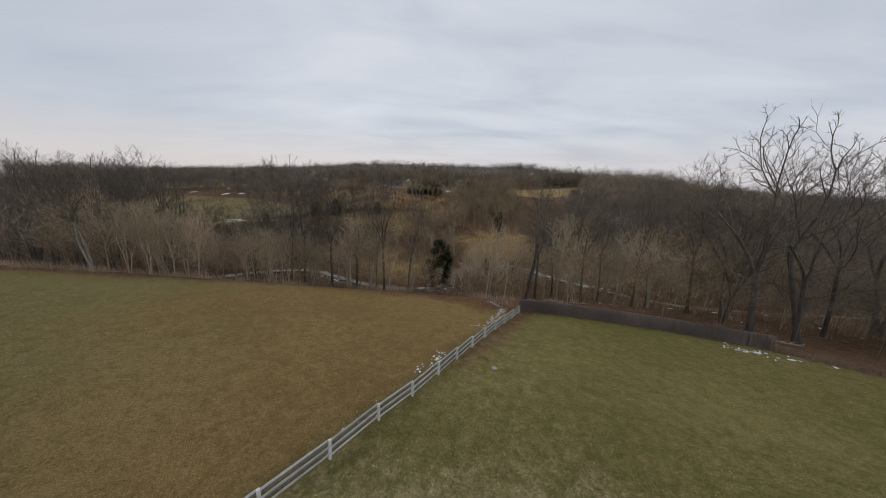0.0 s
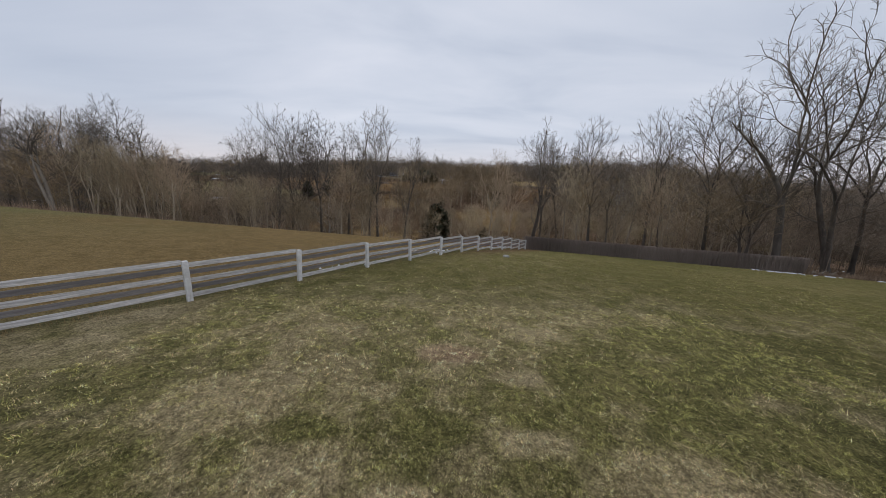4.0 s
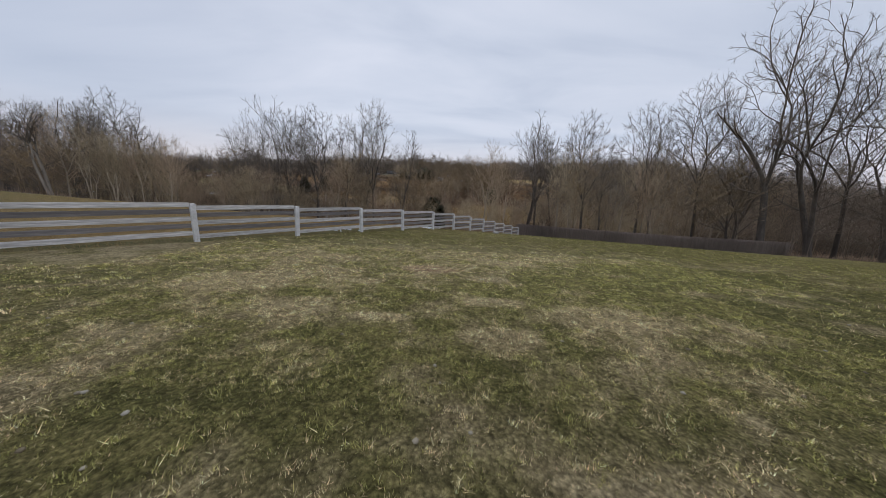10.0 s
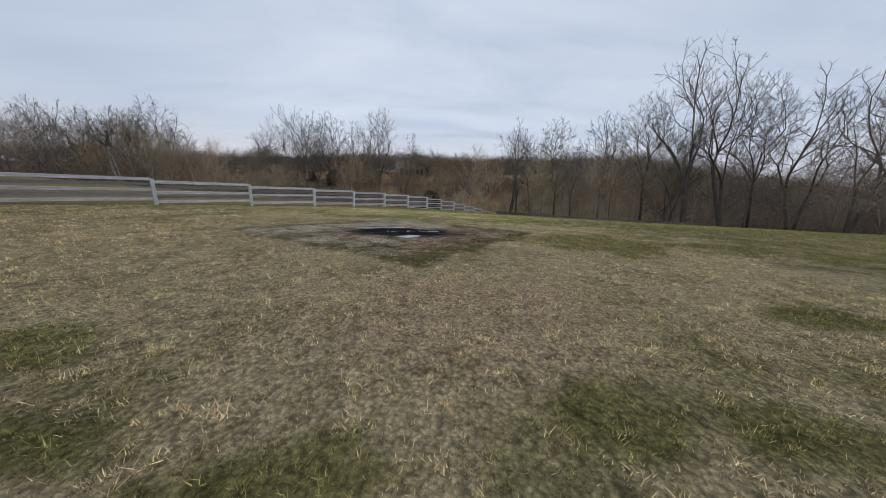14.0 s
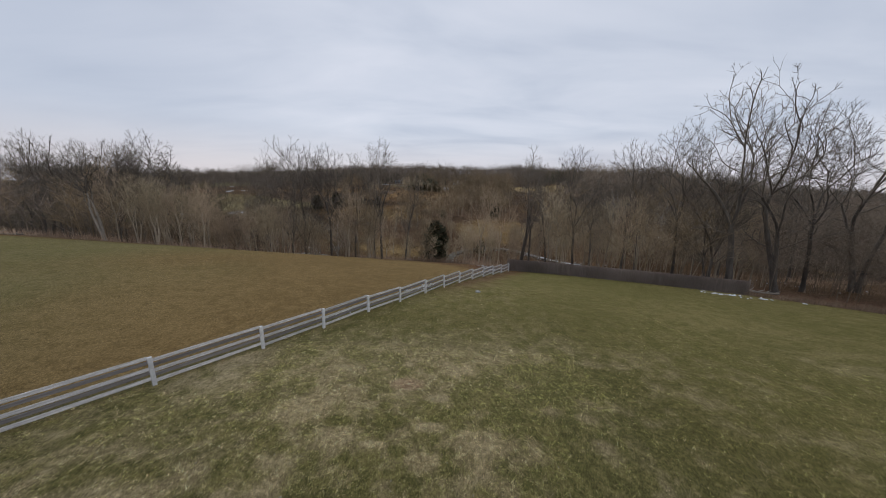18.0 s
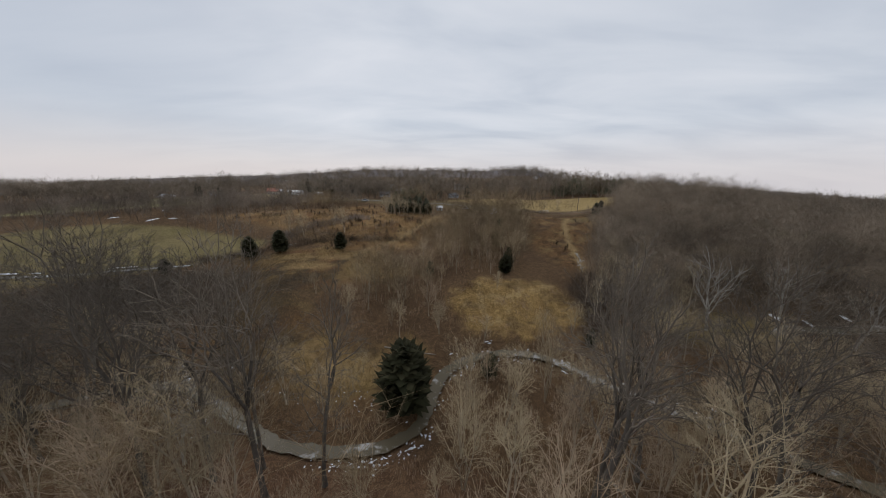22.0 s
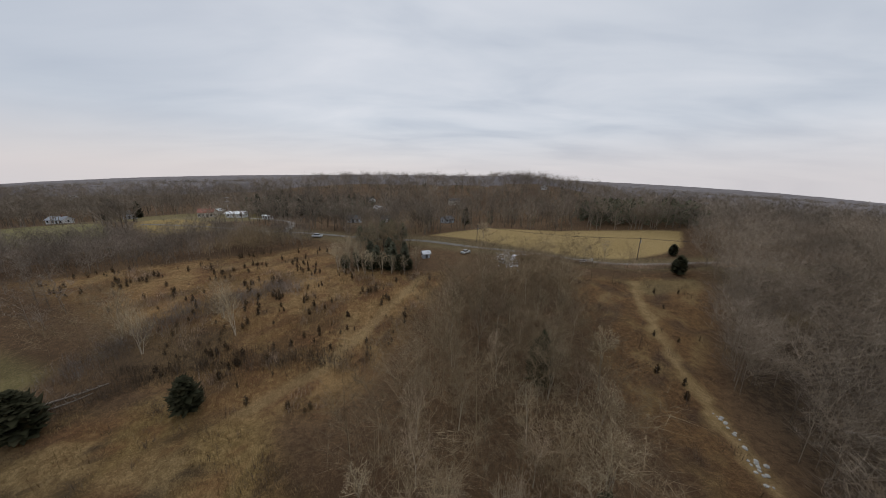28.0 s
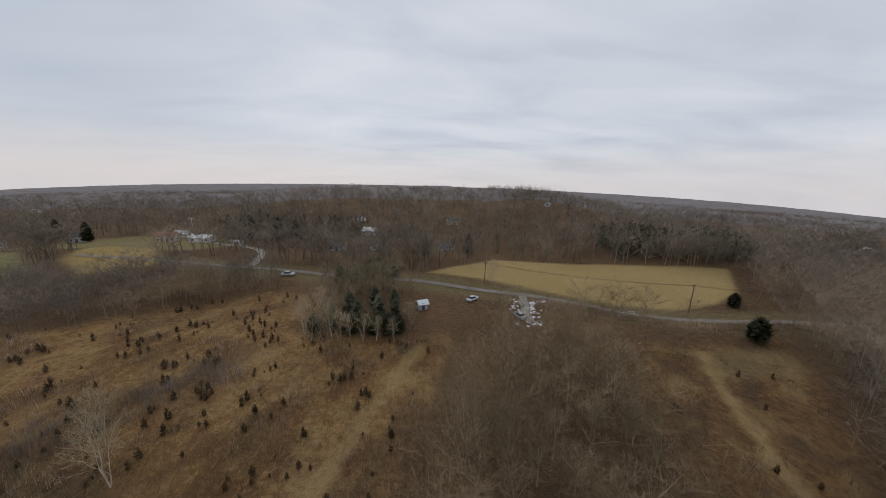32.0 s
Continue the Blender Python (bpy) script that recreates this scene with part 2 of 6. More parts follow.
def mix_rgb(nt, fac, a, b, blend="MIX"):
    n = nt.nodes.new("ShaderNodeMix")
    n.data_type, n.blend_type = "RGBA", blend
    for slot, v in ((0, fac), (6, a), (7, b)):
        if isinstance(v, (int, float)):
            n.inputs[slot].default_value = v
        elif isinstance(v, tuple):
            n.inputs[slot].default_value = (*v, 1)
        else:
            nt.links.new(v, n.inputs[slot])
    return n.outputs[2]


def surface(name, c1, c2, scale=4.0, rough=0.85, bump=0.3, fine=30.0, vary=0.25, metal=0.0, stretch=(1, 1, 1), spec=0.3):
    """Two tones in a coarse and a fine noise, with relief, and a tone of its own for each object."""
    m, nt, b = node_mat(name)
    co_ = add(nt, "ShaderNodeTexCoord")
    mp_ = add(nt, "ShaderNodeMapping")
    mp_.inputs["Scale"].default_value = stretch
    nt.links.new(co_.outputs["Object"], mp_.inputs[0])
    n1 = add(nt, "ShaderNodeTexNoise", Scale=scale, Detail=6.0, Roughness=0.6)
    n2 = add(nt, "ShaderNodeTexNoise", Scale=fine, Detail=4.0)
    for n in (n1, n2):
        nt.links.new(mp_.outputs[0], n.inputs["Vector"])
    r1 = add(nt, "ShaderNodeMapRange")
    r1.inputs[1].default_value, r1.inputs[2].default_value = 0.32, 0.68
    nt.links.new(n1.outputs["Fac"], r1.inputs[0])
    col = mix_rgb(nt, r1.outputs[0], c1, c2)
    r2 = add(nt, "ShaderNodeMapRange")
    r2.inputs[3].default_value, r2.inputs[4].default_value = 0.72, 1.25
    nt.links.new(n2.outputs["Fac"], r2.inputs[0])
    col = mix_rgb(nt, 1.0, col, r2.outputs[0], "MULTIPLY")
    if vary:
        oi = add(nt, "ShaderNodeObjectInfo")
        r3 = add(nt, "ShaderNodeMapRange")
        r3.inputs[3].default_value, r3.inputs[4].default_value = 1 - vary, 1 + vary
        nt.links.new(oi.outputs["Random"], r3.inputs[0])
        col = mix_rgb(nt, 1.0, col, r3.outputs[0], "MULTIPLY")
    nt.links.new(col, b.inputs["Base Color"])
    b.inputs["Roughness"].default_value, b.inputs["Metallic"].default_value = rough, metal
    b.inputs["Specular IOR Level"].default_value = spec
    if bump:
        bp = add(nt, "ShaderNodeBump", Strength=bump, Distance=0.02)
        nt.links.new(n2.outputs["Fac"], bp.inputs["Height"])
        nt.links.new(bp.outputs[0], b.inputs["Normal"])
    return m


def island(name, c1, c2, c3, rough=0.9, spec=0.15):
    """For meshes of many loose pieces: each piece takes a tone between three."""
    m, nt, b = node_mat(name)
    g = add(nt, "ShaderNodeNewGeometry")
    r = add(nt, "ShaderNodeValToRGB")
    e = r.color_ramp.elements
    e[0].position, e[0].color, e[1].position, e[1].color = 0.0, (*c1, 1), 1.0, (*c3, 1)
    e.new(0.5).color = (*c2, 1)
    nt.links.new(g.outputs["Random Per Island"], r.inputs[0])
    n = add(nt, "ShaderNodeTexNoise", Scale=0.11, Detail=5.0)
    nt.links.new(g.outputs["Position"], n.inputs["Vector"])
    k = add(nt, "ShaderNodeMapRange")
    k.inputs[1].default_value, k.inputs[2].default_value = 0.3, 0.7
    k.inputs[3].default_value, k.inputs[4].default_value = 0.55, 1.4
    nt.links.new(n.outputs["Fac"], k.inputs[0])
    nb = add(nt, "ShaderNodeTexNoise", Scale=0.014, Detail=3.0)
    nt.links.new(g.outputs["Position"], nb.inputs["Vector"])
    kb = add(nt, "ShaderNodeMapRange")
    kb.inputs[1].default_value, kb.inputs[2].default_value = 0.35, 0.65
    kb.inputs[3].default_value, kb.inputs[4].default_value = 0.75, 1.25
    nt.links.new(nb.outputs["Fac"], kb.inputs[0])
    tone = mix_rgb(nt, 1.0, r.outputs[0], k.outputs[0], "MULTIPLY")
    nt.links.new(mix_rgb(nt, 1.0, tone, kb.outputs[0], "MULTIPLY"), b.inputs["Base Color"])
    b.inputs["Roughness"].default_value, b.inputs["Specular IOR Level"].default_value = rough, spec
    return m


# bark and dark_twigs: the tall trees' backlit darkness is put into these colours
BARK = surface("bark", (0.078, 0.067, 0.057), (0.165, 0.142, 0.118), 2.0, 0.9, 0.5, 18, 0.3, stretch=(1, 1, .3))
TWIG = surface("twigs", (0.34, 0.27, 0.172), (0.53, 0.43, 0.283), 0.6, 0.9, 0, 6, 0.3)
TWIG_DARK = surface("dark_twigs", (0.118, 0.098, 0.078), (0.21, 0.175, 0.138), 0.6, 0.9, 0, 6, 0.3)
TWIG_RED = surface("reddish_twigs", (0.35, 0.26, 0.178), (0.53, 0.405, 0.28), 0.6, 0.9, 0, 6, 0.3)
PALE_BARK = surface("pale_sycamore_bark", (0.28, 0.25, 0.21), (0.55, 0.52, 0.46), 1.4, 0.8, 0.3, 10, 0.15)
BRUSH = island("brush", (0.27, 0.19, 0.13), (0.41, 0.3, 0.21), (0.55, 0.41, 0.29))
GREY_BARK = surface("pale_grey_bark", (0.20, 0.172, 0.14), (0.36, 0.315, 0.26), 2.0, 0.9, 0.4, 14, 0.2, stretch=(1, 1, .3))
MID_BARK = surface("grey_brown_bark", (0.29, 0.237, 0.172), (0.52, 0.435, 0.325), 2.0, 0.9, 0.4, 14, 0.25, stretch=(1, 1, .3))
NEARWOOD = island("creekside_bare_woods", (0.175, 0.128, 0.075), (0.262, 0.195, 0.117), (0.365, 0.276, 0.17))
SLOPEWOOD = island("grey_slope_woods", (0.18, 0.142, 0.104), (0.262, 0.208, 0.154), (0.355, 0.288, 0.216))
GREYBRUSH = island("grey_shrubs", (0.17, 0.14, 0.115), (0.25, 0.21, 0.175), (0.34, 0.29, 0.245))
DARKBRUSH = island("dark_shrubs", (0.085, 0.06, 0.042), (0.13, 0.095, 0.066), (0.2, 0.15, 0.105))
# far and valley woods shifted slightly to blue: distance haze in the tone
FARWOOD = island("far_bare_woods", (0.172, 0.139, 0.104), (0.226, 0.184, 0.139), (0.285, 0.234, 0.182))
VALLEY = island("valley_bare_woods", (0.156, 0.126, 0.099), (0.21, 0.171, 0.134), (0.274, 0.225, 0.179))
PINE = island("evergreen_needles", (0.028, 0.029, 0.014), (0.042, 0.041, 0.02), (0.064, 0.058, 0.03))
STAND = island("pine_stand_needles", (0.085, 0.082, 0.048), (0.112, 0.106, 0.064), (0.15, 0.138, 0.088))
PINE_PALE = island("pale_pine_needles", (0.075, 0.078, 0.048), (0.105, 0.106, 0.066), (0.145, 0.138, 0.09))
SAPLING = island("sapling_needles", (0.052, 0.038, 0.019), (0.08, 0.051, 0.024), (0.13, 0.071, 0.033))
DRYGRASS = island("dry_grass", (0.17, 0.105, 0.05), (0.26, 0.17, 0.075), (0.36, 0.25, 0.125))
PAINT = surface("weathered_white_paint", (0.56, 0.545, 0.53), (0.80, 0.79, 0.78), 1.6, 0.7, 0.35, 14, 0.1)
BARE_BOARD = surface("bare_grey_board", (0.17, 0.155, 0.15), (0.30, 0.275, 0.265), 1.5, 0.85, 0.4, 6, 0.2, stretch=(2.5, 1, 14))
BOARD_PAINT = surface("peeling_white_paint", (0.36, 0.335, 0.315), (0.83, 0.81, 0.79), 1.7, 0.7, 0.5, 7, 0.14, stretch=(2.5, 1, 14))
HEDGE = island("grey_brown_hedge", (0.24, 0.195, 0.168), (0.29, 0.236, 0.204), (0.35, 0.285, 0.25))
SNOW = surface("old_snow", (0.62, 0.65, 0.70), (0.86, 0.88, 0.90), 1.5, 0.6, 0.5, 9, 0.05)
ASH = surface("black_ash", (0.012, 0.012, 0.013), (0.026, 0.024, 0.023), 6, 0.95, 0.8, 40, 0, spec=0.03)
BRICK = surface("old_red_brick", (0.22, 0.095, 0.06), (0.36, 0.17, 0.105), 8, 0.85, 0.5, 40, 0.2)
STONE = surface("pale_field_stone", (0.32, 0.31, 0.28), (0.52, 0.5, 0.46), 3, 0.85, 0.5, 20, 0.2)
WOOD = surface("grey_pole_wood", (0.09, 0.07, 0.055), (0.15, 0.12, 0.1), 3, 0.9, 0.4, 20, 0.15, stretch=(1, 1, .2))
WHITE_SIDING = surface("white_siding", (0.66, 0.66, 0.65), (0.78, 0.78, 0.77), 0.7, 0.6, 0.1, 10, 0.06)
CREAM_SIDING = surface("cream_siding", (0.55, 0.50, 0.42), (0.66, 0.61, 0.52), 0.7, 0.6, 0.1, 10, 0.06)
GREY_SIDING = surface("grey_siding", (0.36, 0.38, 0.41), (0.45, 0.47, 0.5), 0.7, 0.6, 0.1, 10, 0.06)
METAL_ROOF = surface("pale_metal_roof", (0.6, 0.62, 0.64), (0.75, 0.77, 0.79), 0.8, 0.4, 0.1, 6, 0.05, metal=0.2)
RED_ROOF = surface("rust_red_roof", (0.26, 0.10, 0.07), (0.36, 0.15, 0.10), 1.0, 0.7, 0.2, 8, 0.1)
DARK_ROOF = surface("dark_shingles", (0.08, 0.08, 0.085), (0.13, 0.125, 0.12), 1.0, 0.85, 0.2, 8, 0.15)
PANE = surface("dark_window_glass", (0.02, 0.025, 0.03), (0.04, 0.045, 0.05), 1, 0.12, 0, 4, 0, spec=0.6)
ASPHALT = surface("pale_worn_asphalt", (0.18, 0.16, 0.132), (0.27, 0.243, 0.205), 0.25, 0.9, 0.2, 5, 0)
GRAVEL = surface("pale_gravel", (0.24, 0.215, 0.18), (0.38, 0.35, 0.31), 0.5, 0.9, 0.3, 5, 0)
WIRE = surface("dark_cable", (0.03, 0.03, 0.03), (0.05, 0.05, 0.05), 1, 0.6, 0, 4, 0)
CARPAINT = surface("car_paint", (0.42, 0.43, 0.44), (0.5, 0.51, 0.52), 1, 0.35, 0, 4, 0.3, spec=0.5)
RUBBER = surface("black_rubber", (0.02, 0.02, 0.02), (0.035, 0.035, 0.035), 2, 0.9, 0, 10, 0)

# creek water: dark, with a pale skin of ice
WATER, nt, b = node_mat("creek_water")
g_ = add(nt, "ShaderNodeNewGeometry")
n_ = add(nt, "ShaderNodeTexNoise", Scale=0.45, Detail=5.0, Roughness=0.65)
nt.links.new(g_.outputs["Position"], n_.inputs["Vector"])
r_ = add(nt, "ShaderNodeMapRange")
r_.inputs[1].default_value, r_.inputs[2].default_value = 0.55, 0.66
nt.links.new(n_.outputs["Fac"], r_.inputs[0])
nt.links.new(mix_rgb(nt, r_.outputs[0], (0.12, 0.1, 0.066), (0.44, 0.43, 0.41)), b.inputs["Base Color"])
rr_ = add(nt, "ShaderNodeMapRange")
rr_.inputs[3].default_value, rr_.inputs[4].default_value = 0.3, 0.6
b.inputs["Specular IOR Level"].default_value = 0.12
nt.links.new(r_.outputs[0], rr_.inputs[0])
nt.links.new(rr_.outputs[0], b.inputs["Roughness"])

# ground: zone colour from the plan, broken by patches, clumps and grain
GROUND, nt, b = node_mat("ground_cover")
at = add(nt, "ShaderNodeAttribute")
at.attribute_name = "cover"
at2 = add(nt, "ShaderNodeAttribute")
at2.attribute_name = "second"
g_ = add(nt, "ShaderNodeNewGeometry")
flat = add(nt, "ShaderNodeMapping")
nt.links.new(g_.outputs["Position"], flat.inputs[0])
n0 = add(nt, "ShaderNodeTexNoise", Scale=0.045, Detail=5.0, Roughness=0.6)
n1 = add(nt, "ShaderNodeTexNoise", Scale=1.1, Detail=9.0, Roughness=0.74, Distortion=0.5)
n2 = add(nt, "ShaderNodeTexNoise", Scale=7.0, Detail=6.0, Roughness=0.72)
n3 = add(nt, "ShaderNodeTexNoise", Scale=30.0, Detail=5.0, Roughness=0.75)
for n in (n0, n1, n2, n3):
    nt.links.new(flat.outputs[0], n.inputs["Vector"])
s1 = add(nt, "ShaderNodeMath")
s1.operation = "MULTIPLY_ADD"
s1.inputs[1].default_value = 0.55
nt.links.new(n0.outputs["Fac"], s1.inputs[0])
nt.links.new(n1.outputs["Fac"], s1.inputs[2])
s2 = add(nt, "ShaderNodeMath")
s2.operation = "MULTIPLY_ADD"
s2.inputs[1].default_value = 0.5
nt.links.new(n2.outputs["Fac"], s2.inputs[0])
nt.links.new(s1.outputs[0], s2.inputs[2])
r1 = add(nt, "ShaderNodeMapRange")
r1.inputs[1].default_value, r1.inputs[2].default_value = 0.94, 1.12
nt.links.new(s2.outputs[0], r1.inputs[0])
col = mix_rgb(nt, r1.outputs[0], at.outputs["Color"], at2.outputs["Color"])
r2 = add(nt, "ShaderNodeMapRange")
r2.inputs[1].default_value, r2.inputs[2].default_value = 0.25, 0.75
r2.inputs[3].default_value, r2.inputs[4].default_value = 0.62, 1.38
nt.links.new(n2.outputs["Fac"], r2.inputs[0])
col = mix_rgb(nt, 1.0, col, r2.outputs[0], "MULTIPLY")
r3 = add(nt, "ShaderNodeMapRange")
r3.inputs[1].default_value, r3.inputs[2].default_value = 0.25, 0.75
r3.inputs[3].default_value, r3.inputs[4].default_value = 0.4, 1.55
nt.links.new(n3.outputs["Fac"], r3.inputs[0])
col = mix_rgb(nt, 1.0, col, r3.outputs[0], "MULTIPLY")
# cells dark at their edges: shade between grass tufts put into the colour
vo = add(nt, "ShaderNodeTexVoronoi", Scale=26.0, Randomness=1.0)
warp = add(nt, "ShaderNodeVectorMath")
warp.operation = "MULTIPLY_ADD"
warp.inputs[1].default_value = (0.06, 0.06, 0.06)
nt.links.new(n3.outputs["Color"], warp.inputs[0])
nt.links.new(flat.outputs[0], warp.inputs[2])
nt.links.new(warp.outputs[0], vo.inputs["Vector"])
r4 = add(nt, "ShaderNodeMapRange")
r4.inputs[1].default_value, r4.inputs[2].default_value = 0.1, 0.8
r4.inputs[3].default_value, r4.inputs[4].default_value = 1.55, 0.65
nt.links.new(vo.outputs["Distance"], r4.inputs[0])
col = mix_rgb(nt, 1.0, col, r4.outputs[0], "MULTIPLY")
nt.links.new(col, b.inputs["Base Color"])
b.inputs["Roughness"].default_value, b.inputs["Specular IOR Level"].default_value = 0.95, 0.1
bp = add(nt, "ShaderNodeBump", Strength=0.8, Distance=0.05)
nt.links.new(n3.outputs["Fac"], bp.inputs["Height"])
bp2 = add(nt, "ShaderNodeBump", Strength=0.7, Distance=0.25)
nt.links.new(n2.outputs["Fac"], bp2.inputs["Height"])
nt.links.new(bp.outputs[0], bp2.inputs["Normal"])
nt.links.new(bp2.outputs[0], b.inputs["Normal"])

# blades of grass: the same two covers, by the place of each blade
BLADE, nt, b = node_mat("grass_blades")
at = add(nt, "ShaderNodeAttribute")
at.attribute_name = "cover"
g_ = add(nt, "ShaderNodeNewGeometry")
r_ = add(nt, "ShaderNodeMapRange")
r_.inputs[3].default_value, r_.inputs[4].default_value = 0.35, 1.6
nt.links.new(g_.outputs["Random Per Island"], r_.inputs[0])
nt.links.new(mix_rgb(nt, 1.0, at.outputs["Color"], r_.outputs[0], "MULTIPLY"), b.inputs["Base Color"])
b.inputs["Roughness"].default_value, b.inputs["Specular IOR Level"].default_value = 0.8, 0.2


# ---- building helpers ----
def mesh_of(name, verts, faces, material, smooth=False):
    me = bpy.data.meshes.new(name)
    me.from_pydata([tuple(v) for v in verts], [], [tuple(f) for f in faces])
    me.materials.append(material)
    if smooth:
        me.shade_smooth()
    return me


def fast_mesh(name, verts, tris, material):
    """A mesh from arrays of points and triangles."""
    verts, tris = np.asarray(verts, np.float32), np.asarray(tris, np.int32)
    me = bpy.data.meshes.new(name)
    me.vertices.add(len(verts))
    me.vertices.foreach_set("co", verts.ravel())
    me.loops.add(len(tris) * 3)
    me.loops.foreach_set("vertex_index", tris.ravel())
    me.polygons.add(len(tris))
    me.polygons.foreach_set("loop_start", np.arange(0, len(tris) * 3, 3, dtype=np.int32))
    me.update(calc_edges=True)
    me.materials.append(material)
    return me


def part(name, data, material, parent, label=""):
    """A bmesh or mesh as one part under a thing or a part."""
    if isinstance(data, bmesh.types.BMesh):
        me = bpy.data.meshes.new(name)
        data.to_mesh(me)
        data.free()
        me.materials.append(material)
    else:
        me = data
    ob = new(name, me)
    ob.parent = parent
    if label:
        ob["label"] = label
    return ob


def box(bm, size, at=(0, 0, 0), turn=None, bevel=0.0):
    m = Matrix.Translation(at) @ (turn or Matrix()) @ Matrix.Diagonal((*size, 1))
    got = bmesh.ops.create_cube(bm, size=1, matrix=m)
    if bevel:
        edges = list({e for v in got["verts"] for e in v.link_edges})
        bmesh.ops.bevel(bm, geom=edges, offset=bevel, segments=1, affect="EDGES")
    return bm


def boxed(size, at=(0, 0, 0), turn=None, bevel=0.0):
    return box(bmesh.new(), size, at, turn, bevel)


def rod(a, b, r1, r2, sides=8, bm=None):
    bm = bm or bmesh.new()
    a, b = Vector(a), Vector(b)
    m = Matrix.Translation((a + b) / 2) @ (b - a).to_track_quat("Z", "Y").to_matrix().to_4x4()
    bmesh.ops.create_cone(bm, cap_ends=True, segments=sides, radius1=r1, radius2=r2, depth=(b - a).length, matrix=m)
    return bm


def thing(name, at, label, category, group="", turn=0.0, size=1.0):
    ob = new(name)
    ob.location, ob.rotation_euler, ob.scale = at, (0, 0, turn), (size,) * 3
    return tagged(ob, label, category, group)


def at_pose(x, y, z, turn=0.0, size=1.0, lean=(0, 0)):
    return Matrix.LocRotScale((x, y, z), Euler((lean[0], lean[1], turn)), (size,) * 3)


# ---- the ground: one sheet to the horizon ----
def stops(*spans):
    vals = []
    for a, b_, n in spans:
        vals += list(np.linspace(a, b_, n, endpoint=False))
    return np.array(vals + [spans[-1][1]])


gx = stops((-4500, -1000, 8), (-1000, -300, 18), (-300, -130, 50), (-130, -20, 74), (-20, -6, 40), (-6, 9, 96), (9, 25, 46), (25, 130, 68), (130, 300, 36), (300, 1000, 18), (1000, 4500, 8))
gy = stops((-400, -60, 12), (-60, -20, 20), (-20, -14, 18), (-14, 8, 140), (8, 25, 50), (25, 120, 84), (120, 260, 92), (260, 500, 46), (500, 1000, 20), (1000, 4800, 16))
GX, GY = np.meshgrid(gx, gy)
GZ = ground_z(GX, GY)
CREEK_D = np.minimum(near_line(CREEK, GX, GY), np.minimum(near_line(BROOK, GX, GY) * 1.6, near_line(CREEK2, GX, GY)))
GZ = GZ - 0.9 * (1 - sm(1.0, 4.0, CREEK_D))
nyy, nxx = GX.shape
idx = np.arange(nyy * nxx).reshape(nyy, nxx)
quads = np.stack([idx[:-1, :-1], idx[:-1, 1:], idx[1:, 1:], idx[1:, :-1]], -1).reshape(-1, 4)
tris = np.concatenate([quads[:, [0, 1, 2]], quads[:, [0, 2, 3]]])
ground_mesh = fast_mesh("ground", np.stack([GX, GY, GZ], -1).reshape(-1, 3), tris, GROUND)
ground_mesh.shade_smooth()
ground = tagged(new("ground", ground_mesh), "rolling winter ground of patchy lawn, brown pasture, leaf litter and dry weeds", "ground", kind="structure")


def straw_share(x, y, fine=0.0):
    """How far straw has taken over from green on the lawn, 0 to 1."""
    f = .44 + .16 * fbm(x, y, 2.4, 1) + .26 * fbm(x, y, .6, 2) + fine
    f = f + .2 * (1 - sm(-2.5, .5, y)) + .12 * sm(3, 7, y) * (1 - sm(9, 15, y)) - .15 * sm(6, 13, x)
    for px_, py_, rx_, ry_, k in STRAW:
        f = f + .75 * k * (1 - sm(.55, 1.15, np.hypot((x - px_) / rx_, (y - py_) / ry_)))
    for px_, py_, rx_, ry_, k in LUSH:
        f = f - .6 * k * (1 - sm(.55, 1.15, np.hypot((x - px_) / rx_, (y - py_) / ry_)))
    return sm(.3, .76, f) * (.9 - .7 * sm(6, 13, y)) * (1 - .5 * sm(7, 14, x))


